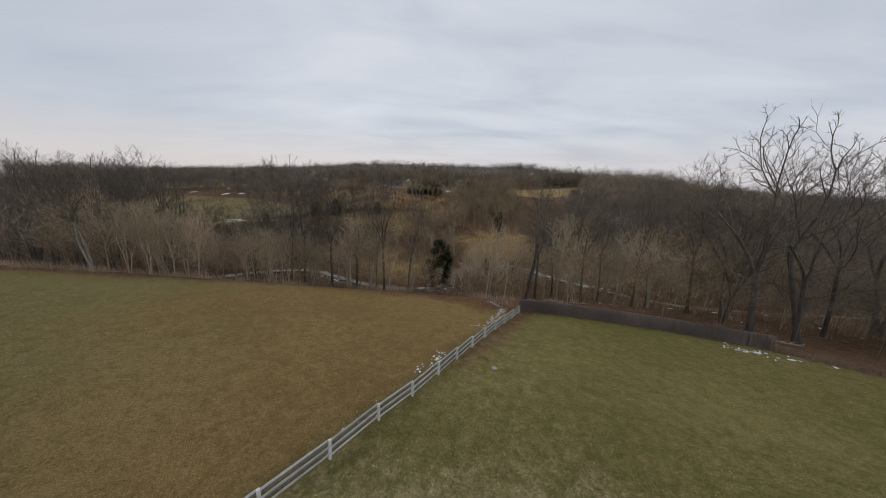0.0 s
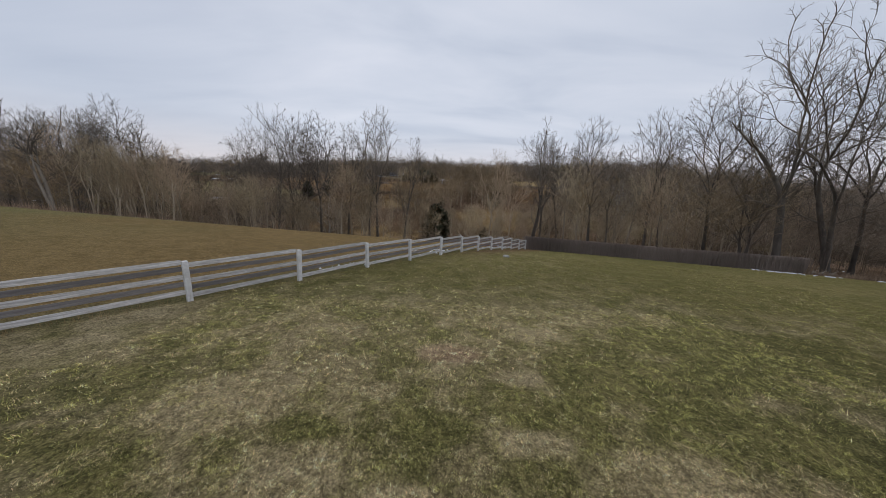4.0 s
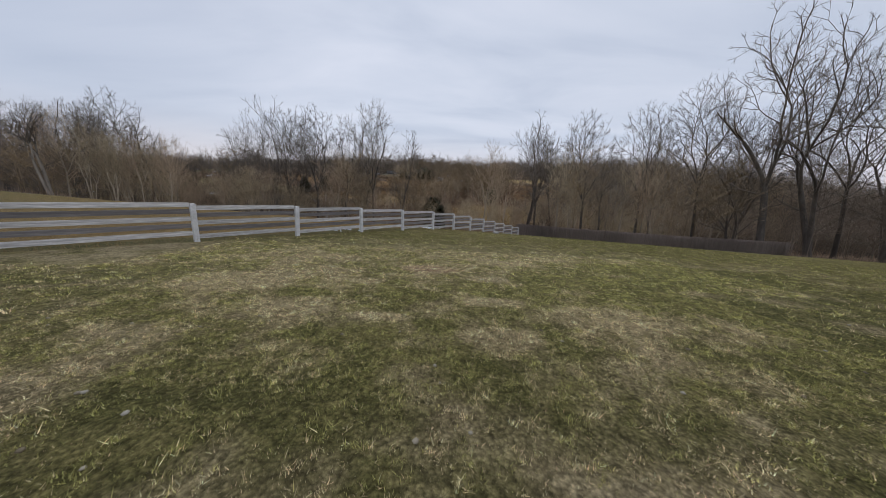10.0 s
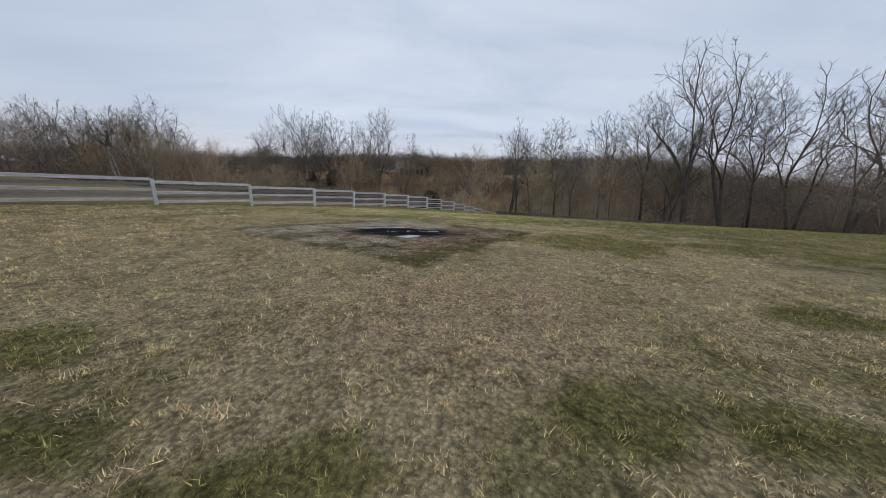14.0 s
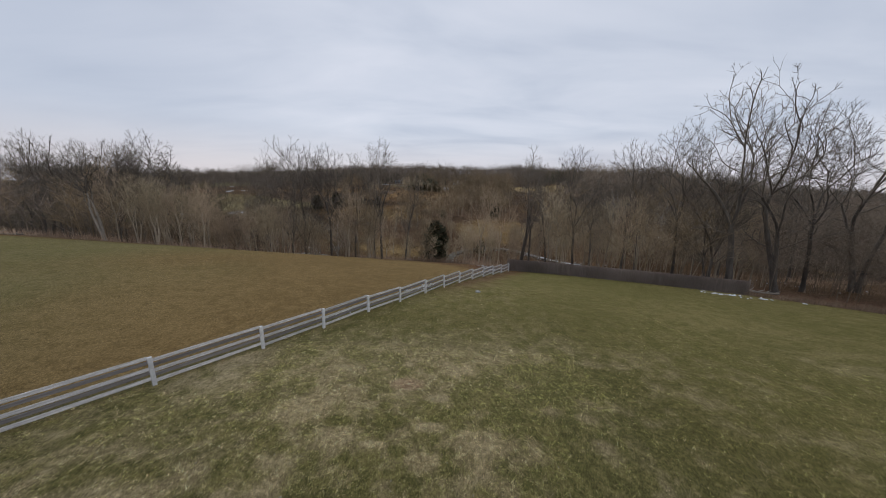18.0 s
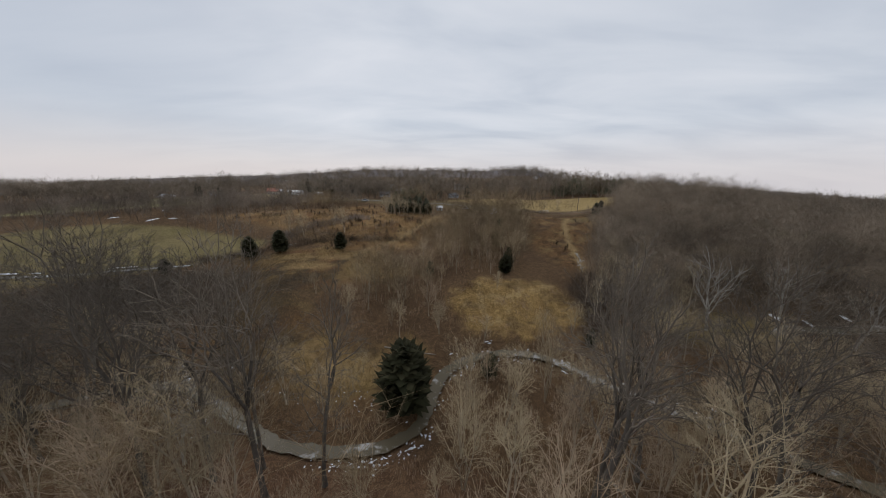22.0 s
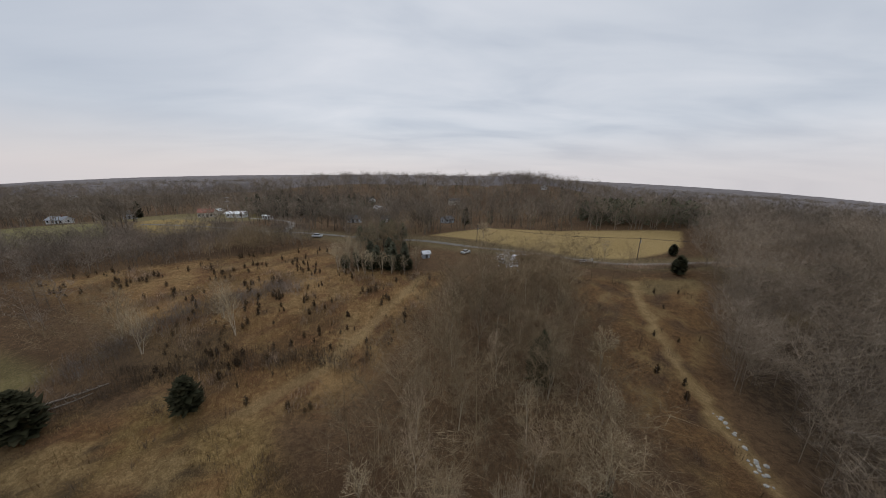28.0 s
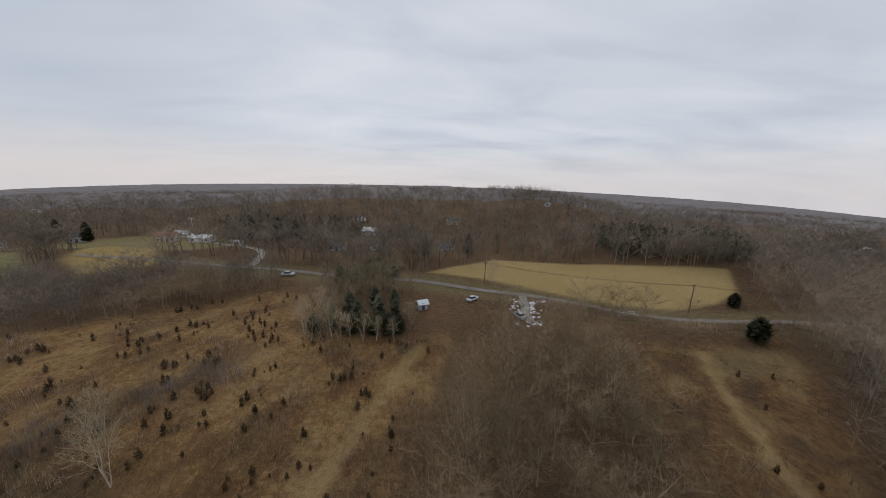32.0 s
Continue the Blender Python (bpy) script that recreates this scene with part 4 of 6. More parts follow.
def bare_tree(seed, h, split=.36, leaders=3, spread=.42, forks=1, lean=0.0, thick=1.0, levels=6, wide=.25, low=2, twigs=3, fine=1.0):
    """Trunk, limbs, and a crown of forking branches and twigs, for a leafless tree of height h whose head is wide * h in radius."""
    rng = random.Random(seed)
    V, F, VC, FC, boughs = [], [], [], [], []

    def turned(d, angle, az):
        o = d.orthogonal().normalized()
        o.rotate(Matrix.Rotation(az, 3, d))
        return (d * math.cos(angle) + o * math.sin(angle)).normalized()

    def spike(p, way, length, r):
        side = way.orthogonal().normalized()
        side.rotate(Matrix.Rotation(rng.uniform(0, 6.28), 3, way))
        i = len(VC)
        VC.extend((p - side * r, p + side * r, p + way * length))
        FC.append((i, i + 1, i + 2))

    def outside(p):
        """Past the rounded head of the tree."""
        return (p.x ** 2 + p.y ** 2) / (1.08 * wide * h) ** 2 + ((p.z - .56 * h) / (.45 * h)) ** 2 > 1

    def branch(p, d, L, r, level):
        r = max(r, .05 * .016 * h * fine)
        if outside(p + d * L):
            L, level = L * .6, max(level, levels - 1)
        last = level >= levels
        pts, radii = grow(rng, p, d, L, r, max(.03 * .016 * h * fine, r * (.45 if last else .8)), 4 if level < 3 else 3, .11 if level < 3 else .15, .022)
        if level == 1:
            boughs.append(([], []))
            tube(*boughs[-1], pts, radii, 6)
        else:
            tube(VC, FC, pts, radii, 4 if level == 2 else 3)
        if last:
            for k in range(twigs):
                q, dq = on(pts, rng.uniform(.15, 1))
                w = turned(dq, rng.uniform(.25, .9), rng.uniform(0, 6.28))
                spike(q, w, min(L * rng.uniform(.5, 1.0), .05 * h), .03 * .016 * h * fine)
            return
        tip, dt = pts[-1], (pts[-1] - pts[-2]).normalized()
        az = rng.uniform(0, 6.28)
        n = 3 if rng.random() < (.4 if level < 4 else .25) else 2
        for k in range(n):
            ang = rng.uniform(.15, .42) if k == 0 else rng.uniform(.45, .85)
            branch(tip, turned(dt, ang, az + k * math.tau / n + rng.uniform(-.5, .5)), L * rng.uniform(.76, .92) * (1 if k == 0 else .92), radii[-1] * (.9 if k == 0 else .7), level + 1)
        for k in range(2 if level < 4 else 1):
            if rng.random() < .8:
                q, dq = on(pts, rng.uniform(.25, .9))
                branch(q, turned(dq, rng.uniform(.6, 1.1), rng.uniform(0, 6.28)), L * rng.uniform(.5, .8), r * .45, min(levels, level + 2))

    for f in range(forks):
        a = rng.uniform(0, 6.28) + f * math.tau / forks
        s_ = .13 if forks > 1 else .02
        r0 = h * .015 * thick * (1 if f == 0 else .8)
        way = Vector((math.cos(a) * s_ + lean, math.sin(a) * s_, 1)).normalized()
        base = Vector((math.cos(a) * r0 * .9, math.sin(a) * r0 * .9, -.4)) if forks > 1 else Vector((0, 0, -.4))
        pts, radii = grow(rng, base, way, h * split * rng.uniform(.9, 1.1), r0, r0 * .72, 6, .03, .01)
        radii[0] *= 1.5
        tube(V, F, pts, radii, 8)
        tip, dt = pts[-1], (pts[-1] - pts[-2]).normalized()
        az = rng.uniform(0, 6.28)
        for k in range(leaders):
            ang = spread * (.35 if k == 0 else 1) * rng.uniform(.75, 1.2)
            branch(tip, turned(dt, ang, az + k * math.tau / leaders + rng.uniform(-.4, .4)), (1 - split) * h * .3 * rng.uniform(.85, 1.15), radii[-1] * (.8 if k == 0 else .62), 1)
        for k in range(low):
            q, dq = on(pts, rng.uniform(.55, .97))
            branch(q, turned(dq, rng.uniform(.8, 1.2), rng.uniform(0, 6.28)), (1 - split) * h * rng.uniform(.14, .22), r0 * .28, 2)
    heads = np.array([tuple(v) for v in VC])
    top = np.percentile(heads[:, 2], 99)
    mid_ = heads[:, :2].mean(0)
    k, q = h / top, wide * h / np.percentile(np.hypot(*(heads[:, :2] - mid_).T), 92)

    def fitted(W):
        return [Vector((v.x * q, v.y * q, v.z * k)) if v.z > h * .05 else Vector((v.x, v.y, v.z)) for v in W]

    return (fitted(V), F), (fitted(VC), FC), [(fitted(W), G) for W, G in boughs]


def tree_model(name, label, seed, h, bark=None, twig=None, **kw):
    (V, F), (VC, FC), boughs = bare_tree(seed, h, **kw)
    root = new(name)
    tagged(root, label, "tree", "bare trees of the valley woods")
    if h < 15:
        for W, G in boughs:
            F = F + [tuple(i + len(V) for i in g) for g in G]
            V = V + W
        boughs = []
    part("trunk", fast_mesh("trunk", V, F, bark or BARK), None, root)
    for W, G in boughs:
        part("limb", fast_mesh("limb", W, G, bark or BARK), None, root)
    part("crown", fast_mesh("crown", VC, FC, twig or TWIG_DARK), None, root)
    return root


GIANT = tree_model("bare_tree", "towering leafless tree, its trunk forked into long upswept limbs", 31, 29, split=.34, leaders=3, spread=.42, low=1, wide=.22, levels=7, thick=1.1)
TWIN = tree_model("bare_tree", "tall leafless tree with two diverging dark trunks", 3, 27, split=.36, leaders=2, spread=.4, forks=2, low=1, wide=.21, levels=6, twigs=5)
FAN = tree_model("bare_tree", "broad leafless tree with a wide rounded fan of limbs", 14, 28, split=.2, leaders=5, spread=.7, low=1, wide=.36, levels=7, thick=.8)
SLIM = tree_model("bare_tree", "tall leafless tree with a straight trunk and narrow crown", 2, 26, split=.46, leaders=3, spread=.34, low=4, wide=.16, levels=6, thick=.7, twigs=4)
ROUND = tree_model("bare_tree", "tall leafless tree with a rounded twiggy crown", 1, 26, split=.38, leaders=4, spread=.5, low=2, wide=.2, levels=6, thick=.75, twigs=5)
BUSHY = tree_model("bare_tree", "low leafless tree with many spreading stems", 17, 20, split=.2, leaders=3, spread=.5, forks=2, low=2, wide=.28, levels=6, twigs=4)
MIDS = [tree_model("bare_tree", "slim leafless woodland tree", 5, 13, bark=MID_BARK, twig=TWIG, split=.42, leaders=3, spread=.35, levels=5, twigs=6, low=3, wide=.19, thick=.7),
        tree_model("bare_tree", "leafless woodland tree with several leaning stems", 6, 12, bark=MID_BARK, twig=TWIG, split=.3, leaders=2, spread=.45, forks=3, levels=5, twigs=4, low=1, wide=.29, thick=.6),
        tree_model("bare_tree", "slender young leafless tree with reddish twigs", 7, 11, bark=MID_BARK, split=.36, leaders=3, spread=.4, levels=5, twigs=6, twig=TWIG_RED, low=3, wide=.23, thick=.65)]
SYC = tree_model("sycamore", "bare sycamore with bone-white upper limbs", 8, 17, split=.24, leaders=3, spread=.6, forks=2, levels=4, bark=PALE_BARK, twig=PALE_BARK, low=0, wide=.32, twigs=2)
WTREE = tree_model("leaning_tree", "pale double-trunked leaning tree at the field's edge", 9, 18, split=.45, leaders=2, spread=.3, forks=2, lean=-.05, levels=5, bark=GREY_BARK, low=1, wide=.18)
rt = random.Random(21)
used = set()
spots = []


def plant(model, x, y, size=1.0, turn=None, lean=(0, 0)):
    m = Matrix.Translation((x, y, gz(x, y) - .05)) @ Euler((lean[0], lean[1], 0)).to_matrix().to_4x4() @ at_pose(0, 0, 0, rt.uniform(0, 6.28) if turn is None else turn, size)
    spots.append((x, y))
    if model not in used:
        used.add(model)
        model.matrix_basis = m
        return model
    made = copy_thing(model, m @ Matrix.Diagonal((1 / model.scale.x,) * 3 + (1,)))
    return made


def plant_tall(x, y, h, model, tilt=0.0):
    """A tall tree of height h, leaning by that many degrees towards the east."""
    made_ = {GIANT: 29, TWIN: 27, FAN: 28, SLIM: 26, ROUND: 26, BUSHY: 20}[model]
    return plant(model, x, y, h / made_, lean=(rt.gauss(0, .012), radians(tilt) + rt.gauss(0, .01)))


TALL_TREES = [
    # left edge of the field
    (-76.5, 70, 31.5, ROUND, 3), (-73.2, 72, 28, TWIN, 3), (-83, 71, 28.5, ROUND, 4), (-90.2, 73, 29.5, ROUND, 4), (-97, 70.5, 28, SLIM, 5), (-103, 75.5, 30, ROUND, 5), (-110, 72, 29, TWIN, 5), (-118, 77, 32, ROUND, 5), (-127, 70, 30, ROUND, 5), (-142, 74, 32, TWIN, 5), (-158, 70, 31, ROUND, 5), (-79.8, 76, 27.5, SLIM, 3), (-86.5, 68, 28, TWIN, 4), (-94, 78, 30, ROUND, 4), (-107, 80, 30, SLIM, 5), (-70.5, 74, 23, SLIM, 2), (-87, 77, 28.5, ROUND, 4), (-100, 68, 29, TWIN, 5), (-115, 71, 29.5, SLIM, 5), (-134, 78, 31, ROUND, 5), (-150, 80, 31, SLIM, 5), (-63.5, 60, 17, SLIM, 4), (-76, 56, 18, SLIM, 5), (-88, 57, 18, ROUND, 5), (-104, 58, 19, TWIN, 6), (-71, 57, 17, ROUND, 4), (-82, 59, 19, TWIN, 5), (-96, 60, 19, SLIM, 5),
    # over the middle of the valley
    (-62.3, 75, 20, BUSHY, 2), (-49, 70, 18, BUSHY, 2), (-43, 66, 20, ROUND, 2), (-38.6, 68.2, 29.8, FAN, 2), (-35.8, 69.5, 28, FAN, 1), (-25.8, 62, 27, ROUND, 1), (-20.8, 64, 26.5, SLIM, 1), (-16.6, 66, 24, SLIM, 0), (-13.8, 62, 28.5, ROUND, 0), (-8.5, 64, 24.5, SLIM, 3),
    # behind the hedge and along the right edge
    (18.8, 62, 27.5, TWIN, -2), (21.4, 63, 26.5, ROUND, -3), (26.4, 66, 26, SLIM, -3), (29.8, 58, 26.5, ROUND, -3), (34.5, 60, 22, SLIM, -4), (38, 54, 26, ROUND, -4), (41.5, 55, 21, SLIM, -4), (44.1, 48, 27, ROUND, -5), (46.6, 44, 21, BUSHY, -5), (45.1, 38, 30.5, GIANT, -7), (51.6, 37, 28.5, TWIN, -8), (60, 41, 28, ROUND, -8), (63, 30, 25, TWIN, -8), (70, 42, 30, TWIN, -8), (77, 34, 29, ROUND, -8), (88, 40, 30, GIANT, -8), (60, 56, 24, SLIM, -5), (75, 56, 26, ROUND, -5)]
for x, y, h, model_, tilt_ in TALL_TREES:
    plant_tall(x, y, h, model_, tilt_)
plant(WTREE, -60.5, 45.5, .8, 0.0)
plant(SYC, 60, 97, 1.0, 1.0)
plant(SYC, 79, 101, .8, 2.0)
plant(SYC, 84, 92, .75, 4.0)
plant(SYC, -26, 66, .7, .4)


def woods_density(x, y):
    """How thickly the middle woods stand, 0 to 1."""
    x, y = np.asarray(x, float), np.asarray(y, float)
    w = np.zeros(x.shape)
    bank = sm(-1, 3, -(PASTURE_SIGN(x, y))) * (y < 82) * (np.abs(x) < 200)
    w = np.maximum(w, bank * .9)
    w = np.maximum(w, inside([(-22, 94), (-22, 110), (-13, 115), (2, 113), (5, 97), (-3, 93)], x, y, 2) * .8)      # grove
    w = np.maximum(w, inside([(2, 150), (6, 168), (17, 182), (30, 190), (40, 178), (36, 152), (30, 130), (22, 121), (-2, 121), (-8, 132)], x, y, 3) * .9)   # middle wood
    w = np.maximum(w, inside([(42, 92), (46, 112), (50, 126), (58, 150), (72, 166), (84, 184), (110, 192), (300, 230), (300, 20), (60, 20), (55, 60)], x, y, 3))   # right wood
    w = np.maximum(w, inside([(34, 86), (38, 104), (44, 122), (60, 128), (60, 84)], x, y, 3) * .7)
    w = np.maximum(w, inside([(-300, 176), (-142, 172), (-95, 181), (-70, 192), (-45, 206), (-48, 221), (-100, 226), (-110, 222), (-134, 214), (-150, 205), (-178, 198), (-300, 186)], x, y, 3))   # left belt
    w = np.maximum(w, inside([(-70, 84), (-46, 86), (-60, 70), (-130, 60), (-220, 60), (-220, 80), (-120, 94)], x, y, 4) * .8)
    w = np.maximum(w, inside([(-62, 148), (-95, 156), (-142, 167), (-190, 160), (-150, 172), (-90, 170), (-55, 158), (-46, 150)], x, y, 3) * .55)
    w = np.maximum(w, inside([(-40, 196), (-8, 198), (0, 214), (-10, 224), (-40, 226)], x, y, 3) * .45)
    w = np.maximum(w, inside([(34, 190), (44, 206), (70, 196), (60, 184)], x, y, 3) * .3)
    w = w * sm(1.6, 3.0, near_line(CREEK, x, y)) * sm(1, 3, near_line(CREEK2, x, y)) * (1 - inside(MEADOW, x, y, 2) * .93) * (1 - inside(CLEARING, x, y, 2) * .98)
    w = np.maximum(w, inside([(86, 186), (96, 206), (114, 226), (150, 236), (300, 236), (300, 186)], x, y, 2) * .9)
    w = w * (1 - inside(SAPLINGS, x, y, 2) * .93)
    w = np.maximum(w, inside([(-120, 182), (-92, 196), (-68, 208), (-50, 219), (-52, 227), (-98, 226), (-132, 212)], x, y, 2))
    w = w * sm(1.5, 4.5, near_line(ROAD, x, y)) * (1 - inside(MEADOW_R, x, y, 2) * .85) * (1 - inside(SLOPE_FIELD, x, y, 2) * .8)
    return w


def PASTURE_SIGN(x, y):
    d = near_line(EDGE, x, y)
    return np.where(inside(PASTURE, x, y, .01) > .5, d, -d)


# trees that the camera passes near, each one a thing
rng = np.random.default_rng(5)
near_n = 0
for x, y in zip(rng.uniform(-62, 62, 4000), rng.uniform(46, 125, 4000)):
    if near_n >= 235:
        break
    w = float(woods_density(x, y))
    w *= float(sm(2, 7, near_line(CREEK, x, y))) if -14 < x < 34 else 1
    w *= .22 if 8 < x < 50 and y < 60 else 1
    if math.hypot(x + 2, y - 74) < 9 or rt.random() > w * .9 or min((x - a) ** 2 + (y - b_) ** 2 for a, b_ in spots) < 5:
        continue
    tall_ok = y < 80
    kind_, size_ = rt.randrange(3), rt.uniform(.85, 1.4) if y < 62 else rt.uniform(.65, 1.1) if tall_ok else rt.uniform(.5, .95)
    tip = (rt.gauss(0, .04), rt.gauss(0, .04))
    near_n += 1
    if -11 < x < 6 and 50 < y < 82:          # open gap in the woods at the creek's bend
        if near_n % 2:
            spots.append((x, y))
            continue
        size_ *= .5
    plant(MIDS[kind_], x, y, size_, lean=tip)
# taller single trees in the middle wood and on the wooded slope
for x, y, s in zip(rng.uniform(2, 36, 90), rng.uniform(124, 186, 90), rng.uniform(.6, 1.0, 90)):
    if float(woods_density(x, y)) > .5 and min((x - a) ** 2 + (y - b_) ** 2 for a, b_ in spots) > 20 and near_n < 280:
        plant(MIDS[rt.randrange(3)], x, y, s)
        near_n += 1
# a few single trees and saplings in the open ground
for x, y, s in ((17.3, 111, .42), (3, 94, .55), (12, 92, .5), (24, 93, .6), (-10, 84, .4), (31, 96, .6), (-28, 107, .45), (-52, 152, .8), (-38, 158, .9), (-44, 163, .8), (-60, 156, .9), (-20, 204, 1.1), (22, 222, .8), (66, 208, .6), (58, 207, .5)):
    plant(MIDS[1], x, y, s)


# ---- woods further off, joined ----
def simple_tree(seed, h, twigs, wide, fine=1.0, sprigs=9):
    """A light bare tree: trunk, limbs and spikes of twig, as triangles."""
    r = random.Random(seed)
    V, T = [], []

    def spike(p, q, w):
        d = (q - p).normalized()
        s = d.orthogonal().normalized()
        s.rotate(Matrix.Rotation(r.uniform(0, 6.28), 3, d))
        i = len(V)
        V.extend((p - s * w, p + s * w, q))
        T.append((i, i + 1, i + 2))

    top = Vector((r.gauss(0, .04) * h, r.gauss(0, .04) * h, h))
    spike(Vector((0, 0, -.4)), top, h * .008 * fine)
    spike(Vector((0, 0, -.4)), top, h * .008 * fine)
    for j in range(max(5, twigs // 9)):
        t = r.uniform(.14, .88)
        p = top * t
        a = r.uniform(0, 6.28)
        L = h * wide * (1.15 - .7 * t) * r.uniform(.7, 1.2)
        q = p + Vector((math.cos(a) * L, math.sin(a) * L, L * r.uniform(.55, 1.3)))
        spike(p, q, h * .0034 * fine)
        for _ in range(sprigs):
            p2 = p.lerp(q, r.uniform(.3, 1))
            q2 = p2 + Vector((r.gauss(0, .4) * L, r.gauss(0, .4) * L, L * r.uniform(.1, .65)))
            spike(p2, q2, h * .0026 * fine)
    return np.array([tuple(v) for v in V]), np.array(T)


def forest(name, spots_, models, label, material, size=(.7, 1.25), seed=3):
    """Many light trees in one mesh."""
    r = np.random.default_rng(seed)
    VV, TT, base = [], [], 0
    for x, y in spots_:
        V, T = models[r.integers(len(models))]
        a, s = r.uniform(0, 6.28), r.uniform(*size)
        s *= .62 if (x < -38 and 140 < y < 232) else 1
        c, d = math.cos(a) * s, math.sin(a) * s
        P = np.stack([V[:, 0] * c - V[:, 1] * d + x, V[:, 0] * d + V[:, 1] * c + y, V[:, 2] * s * r.uniform(.85, 1.15) + gz(x, y)], -1)
        VV.append(P)
        TT.append(T + base)
        base += len(V)
    ob = new(name, fast_mesh(name, np.concatenate(VV), np.concatenate(TT), material))
    return tagged(ob, label, "woods", kind="stuff")


LIGHT = [simple_tree(s, 13, 130, .34) for s in range(6)]
LIGHTER = [simple_tree(s + 20, 12, 90, .5, 1.9, 8) for s in range(6)]
xs, ys = rng.uniform(-230, 230, 30000), rng.uniform(20, 232, 30000)
w = woods_density(xs, ys) * np.where((np.abs(xs) < 62) & (ys > 46) & (ys < 100), .06, 1) * np.where((xs < -38) & (ys > 140), 1.7, 1)
keep = rng.random(30000) < w * np.where((xs < -45) & (ys > 180), .42, .27)
pts_near = list(zip(xs[keep], ys[keep]))
FINE = [simple_tree(s + 40, 13, 150, .36, .55, 17) for s in range(8)]
close_by = [p for p in pts_near if -75 < p[0] < 190 and p[1] < 214][:1900]
wider = [p for p in pts_near if not (-75 < p[0] < 190 and p[1] < 214)][:2000]
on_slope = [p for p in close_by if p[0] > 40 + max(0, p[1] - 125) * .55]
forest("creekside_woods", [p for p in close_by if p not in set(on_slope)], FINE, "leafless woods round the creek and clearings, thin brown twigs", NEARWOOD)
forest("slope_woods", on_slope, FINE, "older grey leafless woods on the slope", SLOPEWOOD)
forest("valley_woods", wider, LIGHT, "dense leafless valley woods, grey-brown twigs", VALLEY)


FAR_YARDS = [(-417, 445), (-525, 564), (-330, 560), (-56, 358), (-39, 312), (15, 353), (112, 420), (-44, 266), (-26, 270), (8, 276)]


def far_open(x, y):
    """Fields and yards that lie open in the far woods."""
    o = np.zeros(np.shape(x))
    for poly in (HAY, FIELD_L1, FIELD_L2, YARD, [(150, 262), (260, 290), (300, 275), (180, 240)], [(84, 250), (98, 240), (122, 235), (136, 252), (116, 290), (92, 284)]):
        o = np.maximum(o, inside(poly, x, y, 2))
    for hx, hy in FAR_YARDS:
        o = np.maximum(o, 1 - sm(9, 14, np.hypot((np.asarray(x) - hx) / 1.4, np.asarray(y) - hy + 6)))
    o = np.maximum(o, 1 - sm(3, 6, near_line(ROAD, x, y)))
    return o


xs = rng.uniform(-1, 1, 26000)
ys = 232 + 640 * rng.random(26000) ** 1.6
xs = xs * (ys * 1.25 + 60)
keep = rng.random(26000) < (1 - far_open(xs, ys)) * .5
forest("far_woods", list(zip(xs[keep], ys[keep]))[:6000], LIGHTER, "leafless woods spreading over the far hills", FARWOOD, (.75, 1.2), 8)

# the woods beyond, a rough canopy to the horizon
cx_ = np.concatenate([np.linspace(-4400, -900, 60), np.linspace(-890, 890, 170), np.linspace(900, 4400, 60)])
cy_ = np.concatenate([np.linspace(400, 900, 90), np.linspace(905, 2000, 70), np.linspace(2020, 4600, 60)])
CXm, CYm = np.meshgrid(cx_, cy_)
rough = rng.uniform(-1, 1, CXm.shape)
over = ground_z(CXm, CYm) + 7.5 + rough * 2.6 + 2.0 * wobble(CXm, CYm, 60, 2) + 3 * wobble(CXm, CYm, 400, 5)
opening = np.maximum(far_open(CXm, CYm), (wobble(CXm, CYm, 520, 7) > .72) * (CYm > 620))
over = over - opening * 14 - 18 * (1 - sm(430, 540, CYm + 20 * rough))
CXj, CYj = CXm + rng.uniform(-2, 2, CXm.shape), CYm + rng.uniform(-1.5, 1.5, CXm.shape)
iy, ix = CXm.shape
ci = np.arange(iy * ix).reshape(iy, ix)
q4 = np.stack([ci[:-1, :-1], ci[:-1, 1:], ci[1:, 1:], ci[1:, :-1]], -1).reshape(-1, 4)
# paler and cooler than the nearer woods: distance haze put into the base colour
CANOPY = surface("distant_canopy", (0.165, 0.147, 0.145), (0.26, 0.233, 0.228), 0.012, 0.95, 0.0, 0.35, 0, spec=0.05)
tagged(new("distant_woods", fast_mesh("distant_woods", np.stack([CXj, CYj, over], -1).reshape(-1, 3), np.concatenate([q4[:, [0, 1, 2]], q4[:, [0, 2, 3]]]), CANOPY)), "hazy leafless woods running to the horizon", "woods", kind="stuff")


